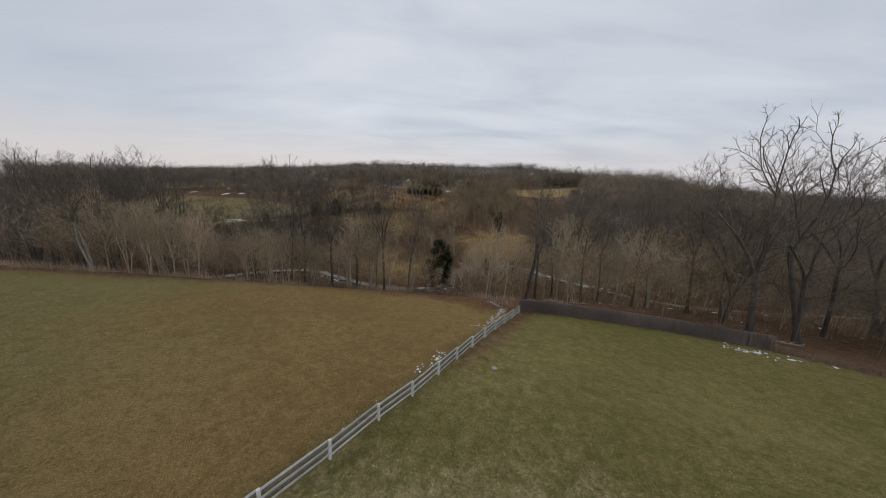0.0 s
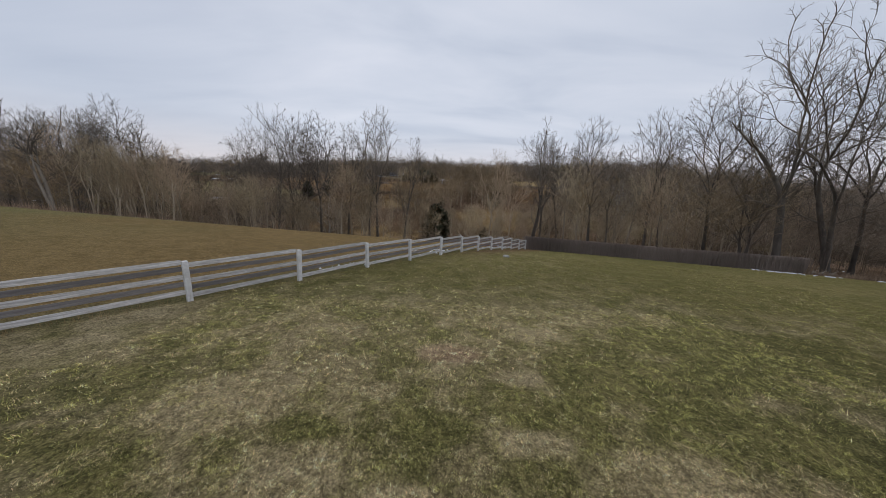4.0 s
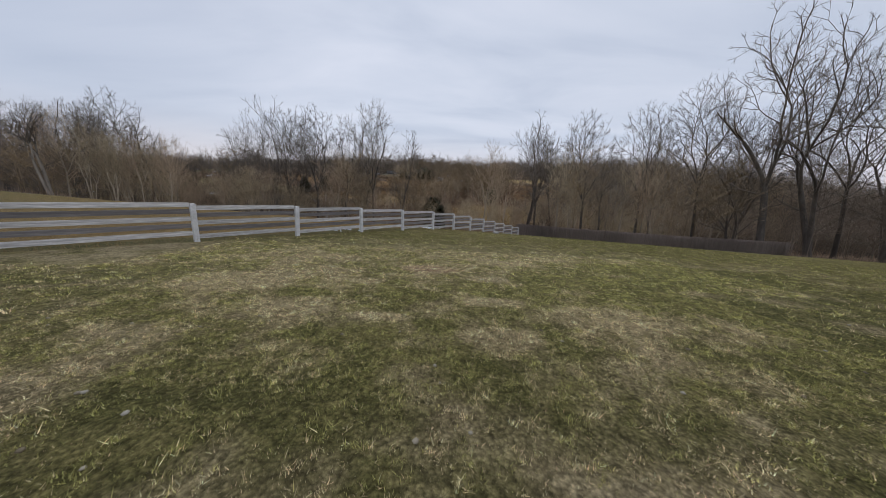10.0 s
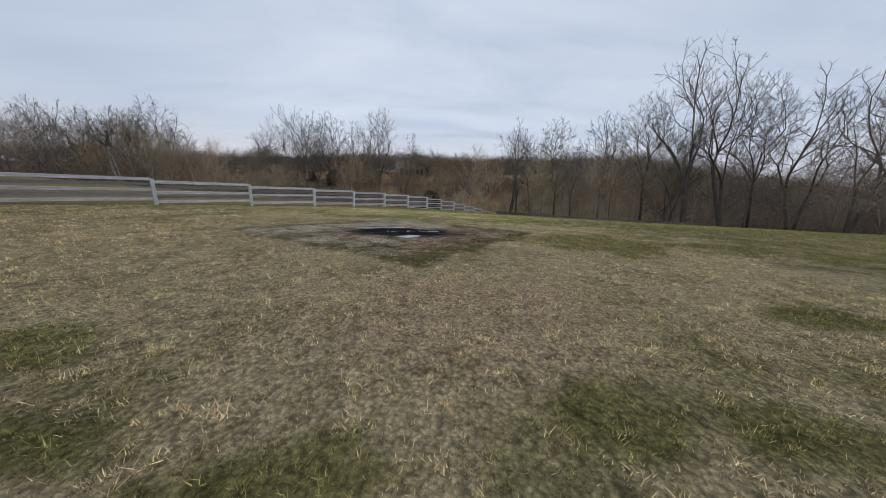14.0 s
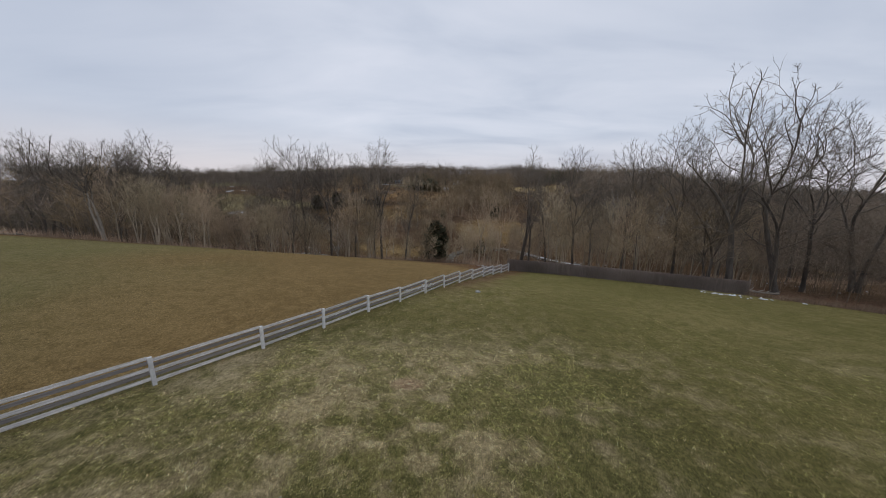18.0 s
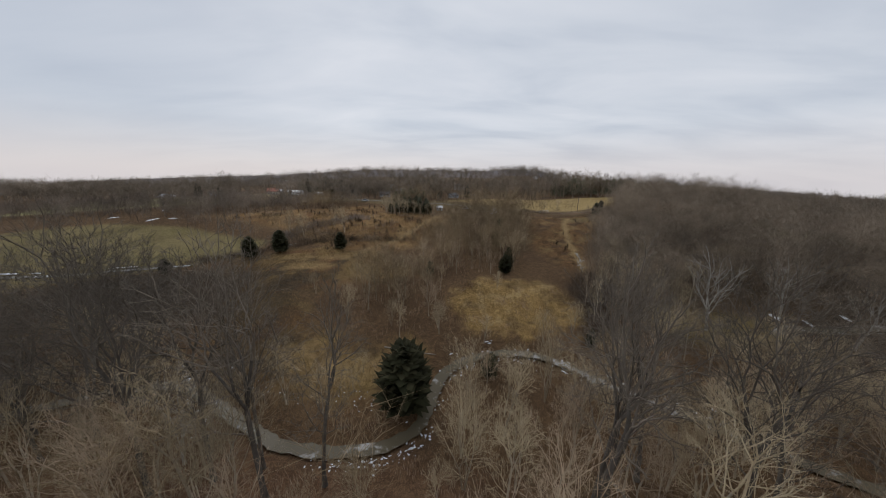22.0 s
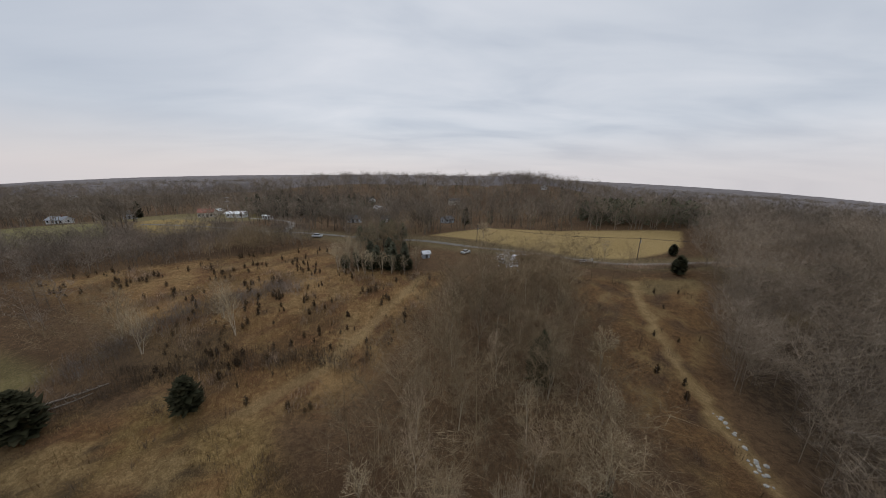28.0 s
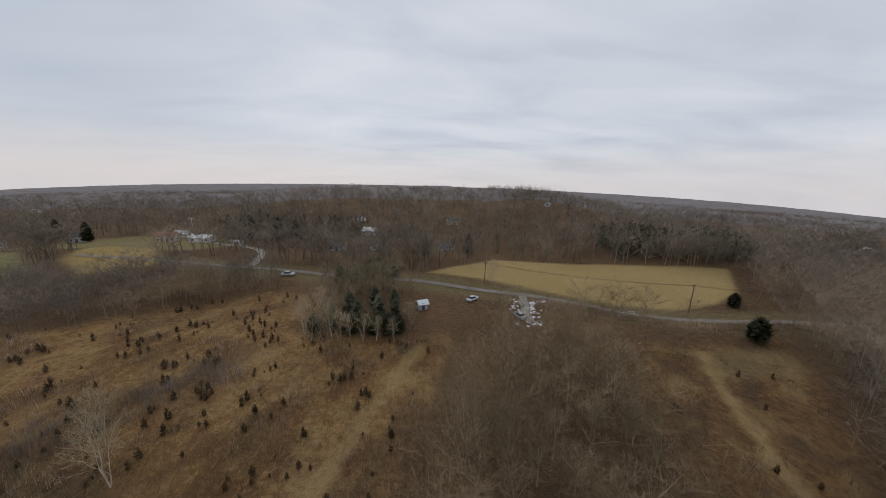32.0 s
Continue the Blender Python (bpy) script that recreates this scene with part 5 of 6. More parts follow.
# ---- evergreens ----
def conifer(seed, h, wide, tiers=14, per=13, point=1.0, material=None, name="cedar", label="", bare=.06):
    """Trunk and a crown of drooping needle sprays round it."""
    r = random.Random(seed)
    V, T = [], []
    for i in range(tiers):
        t = bare + (1 - bare) * i / tiers
        rad = wide * max(0.0, 1 - t ** (1.6 / point)) ** .8 * (1 if t > .18 else .75 + t) + .05 * wide
        for k in range(per):
            a = r.uniform(0, 6.28)
            L = rad * r.uniform(.65, 1.15)
            z = h * (t + r.uniform(-.5, .5) / tiers)
            o = Vector((math.cos(a), math.sin(a), 0))
            s = Vector((-o.y, o.x, 0)) * (h * .035 + rad * .17) * r.uniform(.7, 1.3)
            tip = o * L + Vector((0, 0, z + L * r.uniform(-.1, .75)))
            midp = o * L * .55 + Vector((0, 0, z + L * .12))
            root_ = o * L * .08 + Vector((0, 0, z))
            n = len(V)
            V.extend((root_, midp - s, midp + s, tip, midp + Vector((0, 0, h * .05))))
            T.extend(((n, n + 1, n + 4), (n, n + 4, n + 2), (n + 1, n + 3, n + 4), (n + 4, n + 3, n + 2)))
    n = len(V)
    w_ = .12 * wide
    V.extend((Vector((-w_, 0, h * .88)), Vector((w_, 0, h * .88)), Vector((0, w_, h * .88)), Vector((0, 0, h * 1.03))))
    T.extend(((n, n + 1, n + 3), (n + 1, n + 2, n + 3), (n + 2, n, n + 3)))
    root = new(name)
    tagged(root, label, "tree", "evergreens")
    TV, TF = [], []
    tube(TV, TF, [Vector((0, 0, -.3)), Vector((0, 0, h * .5)), Vector((0, 0, h * .92))], [h * .02 + .02, h * .014, h * .004], 6)
    part("trunk", fast_mesh("trunk", TV, TF, BARK), None, root)
    part("crown", fast_mesh("crown", V, T, material or PINE), None, root)
    return root


CEDAR = conifer(1, 7.2, 2.7, 22, 24, .62, PINE, "cedar", "dense dark green cedar with a rounded cone of foliage")
CEDAR2 = conifer(2, 8.2, 2.2, 20, 20, .75, PINE, "cedar", "tall narrow dark green cedar")
PINE_T = conifer(3, 11.5, 2.9, 14, 9, .6, PINE_PALE, "pine", "tall pale green pine with an open crown", .3)
SPROUT = conifer(4, 1.6, .48, 7, 8, .8, SAPLING, "cedar_sapling", "knee-high to head-high russet cedar sapling in dry grass")
SPROUT["group"] = "cedar saplings in the old field"
CEDARS_AT = [(-1.6, 76.5, 1.55, 0), (23, 147, 1.25, 1), (21, 121, .75, 0), (22.5, 124.5, .8, 1), (-.5, 120, .5, 0), (-52, 135, 1.05, 0), (-33.5, 140, .85, 0), (-58.5, 129, .95, 0), (-73, 115, .6, 0), (78, 188, .85, 0), (88, 204, .6, 0), (12, 84, .6, 0), (33, 92, .5, 1)]
CLUMP = [(-25, 191, .95), (-21.5, 192.5, .8), (-17, 190.5, 1.05), (-14, 192, 1.1), (-11.5, 190.8, .95), (-8, 191.2, 1.1), (-5.6, 192, 1.0), (-19, 195, 1.0)]
for x, y, s, k in CEDARS_AT:
    plant((CEDAR, CEDAR2)[k], x, y, s)
for x, y, s in CLUMP:
    plant(CEDAR, x, y, s * .66)
for x, y, s in ((-23, 196, .5), (-16, 195, .62), (-11, 196, .7), (-7, 197, .6), (-19, 199, .65), (-13, 201, .75), (-8, 203, .6)):
    plant(PINE_T, x, y, s)
for x, y, s in ((-28, 193, .6), (-23, 189, .5), (-3, 194, .6), (-16, 188.5, .55), (-10, 188, .5), (-27, 190, .75), (-24.5, 187.5, .7), (-20.5, 189, .8), (-18, 187, .65), (-13, 187.5, .6), (-22, 193, .85), (-6, 188, .5), (-26, 196, .8)):
    plant(MIDS[1], x, y, s)
for x, y, s in ((-27, 216, .8), (-22, 214, .95), (-18, 217, 1.0), (-14, 218, .9), (-11, 221, .8), (-24, 220, .7), (-16, 223, .85)):
    plant(PINE_T, x, y, s)
for x, y, s in ((-93, 288, .9), (-100, 292, 1.0), (-86, 293, 1.05), (-78, 296, .95), (-108, 296, .9), (-118, 300, 1.0), (-205, 285, .8), (-190, 291, .9), (-215, 298, 1.0), (18, 262, .8), (-2, 255, .75)):
    plant(CEDAR2, x, y, s * 1.5)
rc = np.random.default_rng(9)
made = 0
xs, ys = rc.uniform(-104, 6, 3600), rc.uniform(139, 212, 3600)
dens = inside(SAPLINGS, xs, ys, 1) * np.clip(.25 + .9 * wobble(xs, ys, 14, 4), 0, 1) * sm(1.0, 1.8, near_line(TRACK, xs, ys)) * np.where(ys > 150, 1, .4)
for x, y, d_, q in zip(xs, ys, dens, rc.random(3600)):
    if q < d_ * .62 and made < 290:
        plant(SPROUT, x, y, rc.uniform(.4, 1.25))
        made += 1
for x, y, s in ((52, 160, .9), (56, 158, .8), (46, 150, 1.3), (49, 147, 1.1), (47, 144, 1.2), (61, 170, .8), (45, 170, .9), (64, 178, 1.0), (70, 177, .9)):
    plant(SPROUT, x, y, s)
# dark pine stand behind the hay field
pp = np.random.default_rng(12)
PINE_LIGHT = []
for k in range(4):
    V, T = [], []
    r = random.Random(k)
    for i in range(40):
        a, t = r.uniform(0, 6.28), r.random()
        L = 2.6 * (1 - .75 * t) * r.uniform(.6, 1.1)
        z = 1.5 + 11.5 * t
        n = len(V)
        o = Vector((math.cos(a), math.sin(a), 0))
        s = Vector((-o.y, o.x, 0)) * .9
        V.extend((Vector((0, 0, z)), o * L * .7 - s + Vector((0, 0, z - .3)), o * L + Vector((0, 0, z + .5)), o * L * .7 + s + Vector((0, 0, z - .2))))
        T.extend(((n, n + 1, n + 2), (n, n + 2, n + 3)))
    PINE_LIGHT.append((np.array([tuple(v) for v in V]), np.array(T)))
px, py = pp.uniform(66, 146, 900), pp.uniform(230, 300, 900)
kp = inside([(82, 248), (98, 238), (122, 233), (138, 252), (116, 294), (90, 288)], px, py, 4) > pp.random(900) * 1.3
forest("pine_stand", list(zip(px[kp], py[kp])), PINE_LIGHT, "dark green pine stand behind the hay field", STAND, (.5, .85), 4)
px, py = pp.uniform(-70, 190, 90), pp.uniform(252, 430, 90)
kp = far_open(px, py) < .2
forest("scattered_pines", list(zip(px[kp], py[kp])), PINE_LIGHT, "single pines scattered through the far woods", STAND, (.4, .75), 6)
px, py = pp.uniform(-120, -40, 300), pp.uniform(285, 330, 300)
forest("pine_belt", list(zip(px, py))[:130], PINE_LIGHT, "dark green pines behind the farm buildings", STAND, (.5, .85), 5)


# ---- brush, weeds and litter ----
def brush(name, spots_, h, blades, label, material, seed, wide=.5, width=.02, uneven=.35):
    """Clumps of thin stems in one mesh."""
    r = np.random.default_rng(seed)
    n = len(spots_)
    px_ = np.repeat(np.array([p[0] for p in spots_]), blades) + r.normal(0, wide, n * blades)
    py_ = np.repeat(np.array([p[1] for p in spots_]), blades) + r.normal(0, wide, n * blades)
    sc = np.repeat(r.uniform(1 - uneven, 1 + uneven * .85, n), blades)
    hz = h * sc * r.uniform(1 - 1.4 * uneven, 1 + .4 * uneven, n * blades)
    ang, ln = r.uniform(0, 6.28, n * blades), np.abs(r.normal(0, .35, n * blades)) * hz
    z = ground_z(px_, py_) - .05
    ox, oy = -np.sin(ang) * width, np.cos(ang) * width
    a = np.stack([px_ - ox, py_ - oy, z], -1)
    b_ = np.stack([px_ + ox, py_ + oy, z], -1)
    c = np.stack([px_ + np.cos(ang) * ln, py_ + np.sin(ang) * ln, z + hz], -1)
    V = np.stack([a, b_, c], 1).reshape(-1, 3)
    T = np.arange(len(V)).reshape(-1, 3)
    return tagged(new(name, fast_mesh(name, V, T, material)), label, "brush", kind="stuff")


def along(pts, step, jitter, seed):
    r = random.Random(seed)
    out_ = []
    for (ax, ay), (bx, by) in zip(pts, pts[1:]):
        n = max(1, int(math.hypot(bx - ax, by - ay) / step))
        for i in range(n):
            t = (i + r.random()) / n
            out_.append((ax + (bx - ax) * t + r.gauss(0, jitter), ay + (by - ay) * t + r.gauss(0, jitter)))
    return out_


def clipped_hedge(pts, n, h, label):
    """Upright stems packed into a level-topped hedge."""
    r = np.random.default_rng(41)
    t = r.uniform(0, len(pts) - 1.001, n)
    P = np.array(pts, float)
    i = t.astype(int)
    at_ = P[i] + (P[i + 1] - P[i]) * (t - i)[:, None] + r.normal(0, .16, (n, 2))
    z = ground_z(at_[:, 0], at_[:, 1])
    ang, wd = r.uniform(0, 6.28, n), r.uniform(.008, .02, n)
    off = np.stack([-np.sin(ang) * wd, np.cos(ang) * wd, np.zeros(n)], -1)
    lo = np.stack([at_[:, 0], at_[:, 1], z - .05], -1)
    hi = lo + np.stack([r.normal(0, .07, n), r.normal(0, .07, n), h * (1 - np.abs(r.normal(0, .07, n)))], -1)
    swap = (r.random(n) < .5)[:, None]
    a, b_ = np.where(swap, hi, lo), np.where(swap, lo, hi)
    V = np.stack([a - off, a + off, b_], 1).reshape(-1, 3)
    return tagged(new("clipped_hedge", fast_mesh("clipped_hedge", V, np.arange(len(V)).reshape(-1, 3), HEDGE)), label, "hedge", kind="stuff")


clipped_hedge([(12.2, 41.8), (21, 40.9), (32, 37.9), (42.5, 32.6)], 30000, 2.0, "level-topped grey-brown leafless hedge behind the lawn")
brush("bank_brush", along([(42, 33.2), (47, 28.5), (54, 17)], .12, .6, 1), .8, 16, "low brown brush below the tall trees", BRUSH, 1, .3, .02)
brush("field_edge_brush", along([(x, y + 1.5) for x, y in EDGE[1:9]], .22, 1.1, 2), 1.5, 14, "tangle of brown brush along the field's edge", BRUSH, 2, .4, .025)
bx, by = rng.uniform(-120, 110, 9000), rng.uniform(40, 130, 9000)
bw = woods_density(bx, by)
bk = rng.random(9000) < bw * np.where((bx > 8) & (bx < 50) & (by < 60), .2, .4)
brush("undergrowth", list(zip(bx[bk], by[bk]))[:3600], 1.3, 16, "brown undergrowth beneath the bare woods", BRUSH, 3, .6, .025)
bx, by = rng.uniform(-60, 60, 7000), rng.uniform(76, 190, 7000)
bw = np.maximum(np.maximum(inside(MEADOW, bx, by, 2), inside(CLEARING, bx, by, 1)), np.maximum(inside(MARSH, bx, by, 3), inside(SAPLINGS, bx, by, 2)) * .7) * sm(1, 2, near_line(TRACK, bx, by))
bk = rng.random(7000) < bw
brush("dry_weeds", list(zip(bx[bk], by[bk])), .7, 16, "rusty dry weeds and matted grass in the clearings", DRYGRASS, 4, .7, .03)
bx, by = rng.uniform(-110, 90, 5000), rng.uniform(92, 200, 5000)
bw = inside(DARKBAND, bx, by, 4) + inside(MARSH, bx, by, 3) * .25 * (wobble(bx, by, 16, 9) > .1) + inside(TRAIL_ZONE, bx, by, 2) * .2 + (1 - sm(1.5, 5, near_line([(-72, 122), (-62, 131), (-55, 139), (-48, 146), (-36, 150), (-20, 152)], bx, by))) + (1 - sm(1, 4, near_line([(-60, 148), (-38, 140), (-20, 133), (-4, 124), (8, 122)], bx, by))) * .8
bk = rng.random(5000) < bw * .8
brush("thicket", list(zip(bx[bk], by[bk])), 1.4, 18, "dark leafless thicket of shrubs in the low ground", DARKBRUSH, 5, .6, .026)
bx, by = rng.uniform(-90, 6, 2600), rng.uniform(139, 190, 2600)
bw = inside(SAPLINGS, bx, by, 2) * sm(.12, .5, wobble(bx, by, 17, 8)) * sm(1.2, 2.5, near_line(TRACK, bx, by))
bk = rng.random(2600) < bw * .5
brush("field_shrubs", list(zip(bx[bk], by[bk])), 1.7, 26, "grey-brown leafless shrubs among the cedar saplings", BRUSH, 6, .55, .022)
bx, by = rng.uniform(4, 38, 900), rng.uniform(94, 118, 900)
bk = rng.random(900) < inside(CLEARING, bx, by, 1) * sm(.1, .5, wobble(bx, by, 13, 5) * .7 + wobble(bx, by, 4.5, 2) * .6) * .8
brush("weed_clumps", list(zip(bx[bk], by[bk])), .8, 20, "dark weed stalks in the grassy clearing", BRUSH, 7, .5, .02)
brush("field_thicket", along(FIELD_BAND, .16, 2.4, 12), 2.1, 26, "grey band of leafless shrubs crossing the old field", GREYBRUSH, 12, .7, .016)
bx, by = rng.uniform(32, 52, 700), rng.uniform(91, 124, 700)
bk = rng.random(700) < inside(THICKET, bx, by, 2)
brush("dark_thicket", list(zip(bx[bk], by[bk])), 1.8, 26, "dark tangled shrubs beside the clearing", DARKBRUSH, 13, .7, .018)
brush("roadside_brush", along([(34, 212), (44, 208), (56, 202.5), (72, 196), (90, 191), (108, 185)], .2, .9, 15), 2.0, 20, "brown leafless shrubs along the road", BRUSH, 15, .7, .022)
brush("stream_thicket", along([(-72, 122), (-62, 131), (-55, 139), (-48, 146), (-38, 150), (-20, 152), (-8, 150)], .25, 1.6, 14), 2.0, 22, "dark shrubs along a ditch between the fields", DARKBRUSH, 14, .6, .02)


# ---- board fence ----
def fence_line(y):
    return float(np.interp(y, FENCE_Y, FENCE_X))


posts = [(-14, None), (-10.5, None), (-6.5, None), (-2.6, None), (1.2, None), (4.7, None), (8.1, None), (11.0, None), (14.1, None), (16.7, None), (19.7, None), (22.6, None), (25.5, None), (28.4, None), (31.3, None), (34.2, None), (37.1, None), (40.0, None)]
posts = [(fence_line(y), y) for y, _ in posts]
fence = thing("board_fence", (0, 0, 0), "weathered white three-board fence running down the hill", "fence")
rf = random.Random(4)
post_bm = boxed((.15, .15, 1.8), (0, 0, .4), None, .012)
post_me = bpy.data.meshes.new("post")
post_bm.to_mesh(post_me)
post_bm.free()
post_me.materials.append(PAINT)
ends = []
for i, (x, y) in enumerate(posts):
    a, b_ = posts[max(0, i - 1)], posts[min(len(posts) - 1, i + 1)]
    ang = math.atan2(b_[1] - a[1], b_[0] - a[0])
    ob = part("post", post_me, None, fence)
    ob.matrix_basis = Matrix.LocRotScale((x, y, gz(x, y)), Euler((rf.gauss(0, .015), rf.gauss(0, .015), ang)), (1, 1, 1))
    ends.append((x, y, gz(x, y), ang))
board_bm = boxed((1, .028, .15), (0, 0, 0), None, .004)
board_me = bpy.data.meshes.new("board")
board_bm.to_mesh(board_me)
board_bm.free()
board_me.materials.append(BOARD_PAINT)
grey_me = board_me.copy()
grey_me.materials.clear()
grey_me.materials.append(BARE_BOARD)
for (x0, y0, z0, _), (x1, y1, z1, _) in zip(ends, ends[1:]):
    d = Vector((x1 - x0, y1 - y0, 0))
    side = Vector((-d.y, d.x, 0)).normalized()
    for h, off, paint in ((1.21, .03, board_me), (.72, .03, board_me), (.24, .03, board_me), (.96, .1, grey_me), (.48, .1, grey_me)):
        p, q = Vector((x0, y0, z0 + h + rf.gauss(0, .012))) + side * off, Vector((x1, y1, z1 + h + rf.gauss(0, .012))) + side * off
        e = q - p
        turn_ = Matrix(((e.x / e.length, -e.y / math.hypot(e.x, e.y), 0), (e.y / e.length, e.x / math.hypot(e.x, e.y), 0), (e.z / e.length, 0, 1))).to_4x4()
        ob = part("board", paint, None, fence)
        ob.matrix_basis = Matrix.Translation((p + q) / 2) @ turn_ @ Matrix.Diagonal((e.length - (.15 if off < .05 else .004), 1, 1, 1))

# ---- burned plot on the lawn ----
PC = (.45, -5.45)


def mound(name, cx0, cy0, rx, ry, h, material, seed, turn_=0.0):
    """A low uneven heap with a ragged rim, on the ground."""
    r = random.Random(seed)
    V, F = [], []
    rings, n = 9, 40
    wob = [r.uniform(.62, 1.25) for _ in range(n)]
    for j in range(rings + 1):
        for i in range(n):
            a = i * math.tau / n
            t = j / rings
            w = (wob[i] + wob[(i + 1) % n]) / 2
            u, v = math.cos(a) * rx * t * w, math.sin(a) * ry * t * w
            x, y = cx0 + u * math.cos(turn_) - v * math.sin(turn_), cy0 + u * math.sin(turn_) + v * math.cos(turn_)
            V.append((x, y, gz(x, y) - .012 + h * (1 - t ** 2) + (r.uniform(0, .035) if 0 < j < rings else 0)))
    for j in range(rings):
        for i in range(n):
            a, b_ = j * n + i, j * n + (i + 1) % n
            F.append((a, b_, b_ + n, a + n))
    return mesh_of(name, V, F, material)


tagged(new("ash_mound", mound("ash_mound", PC[0], PC[1], 1.35, .75, .06, ASH, 3, .12)), "low black heap of wet bonfire ash and charcoal", "ash")
rp = random.Random(6)
crumb = []
for k in range(5):
    bm = bmesh.new()
    bmesh.ops.create_icosphere(bm, subdivisions=1, radius=.5)
    for v in bm.verts:
        v.co = Vector((v.co.x * rp.uniform(.6, 1.3), v.co.y * rp.uniform(.6, 1.3), v.co.z * rp.uniform(.3, .6)))
    me = bpy.data.meshes.new("crumb")
    bm.to_mesh(me)
    bm.free()
    crumb.append(me)


def scatter_crumbs(name, n, place, size, material, label, category):
    """Many crumbs joined."""
    V, T, base = [], [], 0
    for _ in range(n):
        me = crumb[rp.randrange(5)]
        co_ = np.array([tuple(v.co) for v in me.vertices])
        x, y, s = place()
        s *= rp.uniform(*size)
        a = rp.uniform(0, 6.28)
        P = np.stack([co_[:, 0] * s * math.cos(a) - co_[:, 1] * s * math.sin(a) + x, co_[:, 0] * s * math.sin(a) + co_[:, 1] * s * math.cos(a) + y, co_[:, 2] * s + gz(x, y) + s * .12], -1)
        V.append(P)
        T.append(np.array([tuple(p.vertices) for p in me.polygons]) + base)
        base += len(co_)
    return tagged(new(name, fast_mesh(name, np.concatenate(V), np.concatenate(T), material)), label, category, kind="stuff")


def pit_band(a0, a1, r0, r1):
    def f():
        a, r = rp.uniform(a0, a1), rp.uniform(r0, r1)
        return PC[0] + math.cos(a) * r * 1.35, PC[1] + math.sin(a) * r * .85, 1
    return f


def streak(x0, y0, x1, y1, wide):
    def f():
        t = rp.random()
        return x0 + (x1 - x0) * t + rp.gauss(0, wide), y0 + (y1 - y0) * t + rp.gauss(0, wide), 1
    return f


def clumps(spots_, wide):
    def f():
        x, y = rp.choice(spots_)
        return x + rp.gauss(0, wide * 1.3), y + rp.gauss(0, wide), 1
    return f


def raise_by(ob, dz):
    for v in ob.data.vertices:
        v.co.z += dz
    return ob


raise_by(scatter_crumbs("snow_crumbs", 520, clumps(((-.7, -5.42), (-.35, -5.2), (-.1, -5.1), (.15, -5.0), (.3, -4.9), (-.55, -5.3)), .075), (.006, .026), SNOW, "crumbs of old snow caught on black ash", "snow"), .05)
raise_by(scatter_crumbs("snow_crumbs", 480, clumps(((.75, -5.0), (1.0, -5.05), (.85, -5.3), (.7, -5.5), (.95, -5.6), (.62, -5.75), (.2, -5.8), (1.3, -5.5)), .07), (.006, .026), SNOW, "crumbs of old snow caught on black ash", "snow"), .05)
scatter_crumbs("snow_heap", 950, streak(.58, -6.52, .8, -6.18, .08), (.008, .03), SNOW, "small bright heap of snow beside the ash", "snow")
scatter_crumbs("charcoal", 900, pit_band(0, 6.28, .1, 1.35), (.008, .03), ASH, "charcoal lumps scattered round the ash heap", "charcoal")
EMBER = island("scorched_litter", (0.06, 0.04, 0.025), (0.14, 0.085, 0.045), (0.30, 0.22, 0.14))


def in_plot():
    while True:
        x, y = rp.uniform(-3.6, 4.4), rp.uniform(-9.3, -1.3)
        if float(inside(PIT, np.array([x]), np.array([y]), .05)[0]) > .9:
            return x, y, 1


scatter_crumbs("plot_litter", 1700, in_plot, (.012, .045), EMBER, "crumbs of dead sod and pebbles on the bare plot", "litter")
# half-buried bricks that edge the plot
brick_bm = boxed((.215, .1, .065), (0, 0, 0), None, .008)
brick_me = bpy.data.meshes.new("brick")
brick_bm.to_mesh(brick_me)
brick_bm.free()
brick_me.materials.append(BRICK)
edging = thing("brick_edging", (0, 0, 0), "row of half-buried worn red bricks in dead grass", "bricks")
corner_ = Vector((.6, -7.85))
for far_end, first, last in ((Vector((2.2, -5.65)), .05, .94), (Vector((-2.75, -5.9)), .03, .97)):
    way = (far_end - corner_).normalized()
    n_bricks = int((far_end - corner_).length / .235)
    for i in range(n_bricks):
        t = (i + .5) / n_bricks
        if t < first or t > last or rp.random() < .16:
            continue
        x, y = corner_ + way * (far_end - corner_).length * t + Vector((rp.gauss(0, .012), rp.gauss(0, .012)))
        ob = part("brick", brick_me, None, edging)
        ob.matrix_basis = Matrix.LocRotScale((x, y, gz(x, y) - .024 + rp.gauss(0, .006)), Euler((rp.gauss(0, .06), rp.gauss(0, .06), math.atan2(way.y, way.x) + rp.gauss(0, .06))), (1, 1, 1))
ob = part("brick", brick_me, None, edging, "single red brick lying loose on the sod")
ob.matrix_basis = Matrix.LocRotScale((2.5, -6.75, gz(2.5, -6.75) + .02), Euler((.05, .08, 1.1)), (1, 1, 1))


# ---- matted dead grass on the plot ----
rq = np.random.default_rng(31)
qx, qy = rq.uniform(-4.2, 4.9, 260000), rq.uniform(-9.5, -1.1, 260000)
tuft = fbm(qx, qy, .4, 12) + .7 * fbm(qx, qy, .16, 14, 2) - .2 * sm(0, 1.2, (qx - .4) * .8 - (qy + 5.3) * .35 - .6)
kq = (inside(PIT, qx, qy, .1) > .5) & (tuft > .25) & (rq.random(260000) < .6) & (np.hypot((qx - .45) / 1.75, (qy + 5.5) / 1.1) > 1)
qx, qy = qx[kq], qy[kq]
qa, ql = rq.uniform(0, 6.28, len(qx)), rq.uniform(.02, .06, len(qx))
qz = ground_z(qx, qy) + rq.uniform(.004, .03, len(qx))
sx_, sy_ = -np.sin(qa) * .0035, np.cos(qa) * .0035
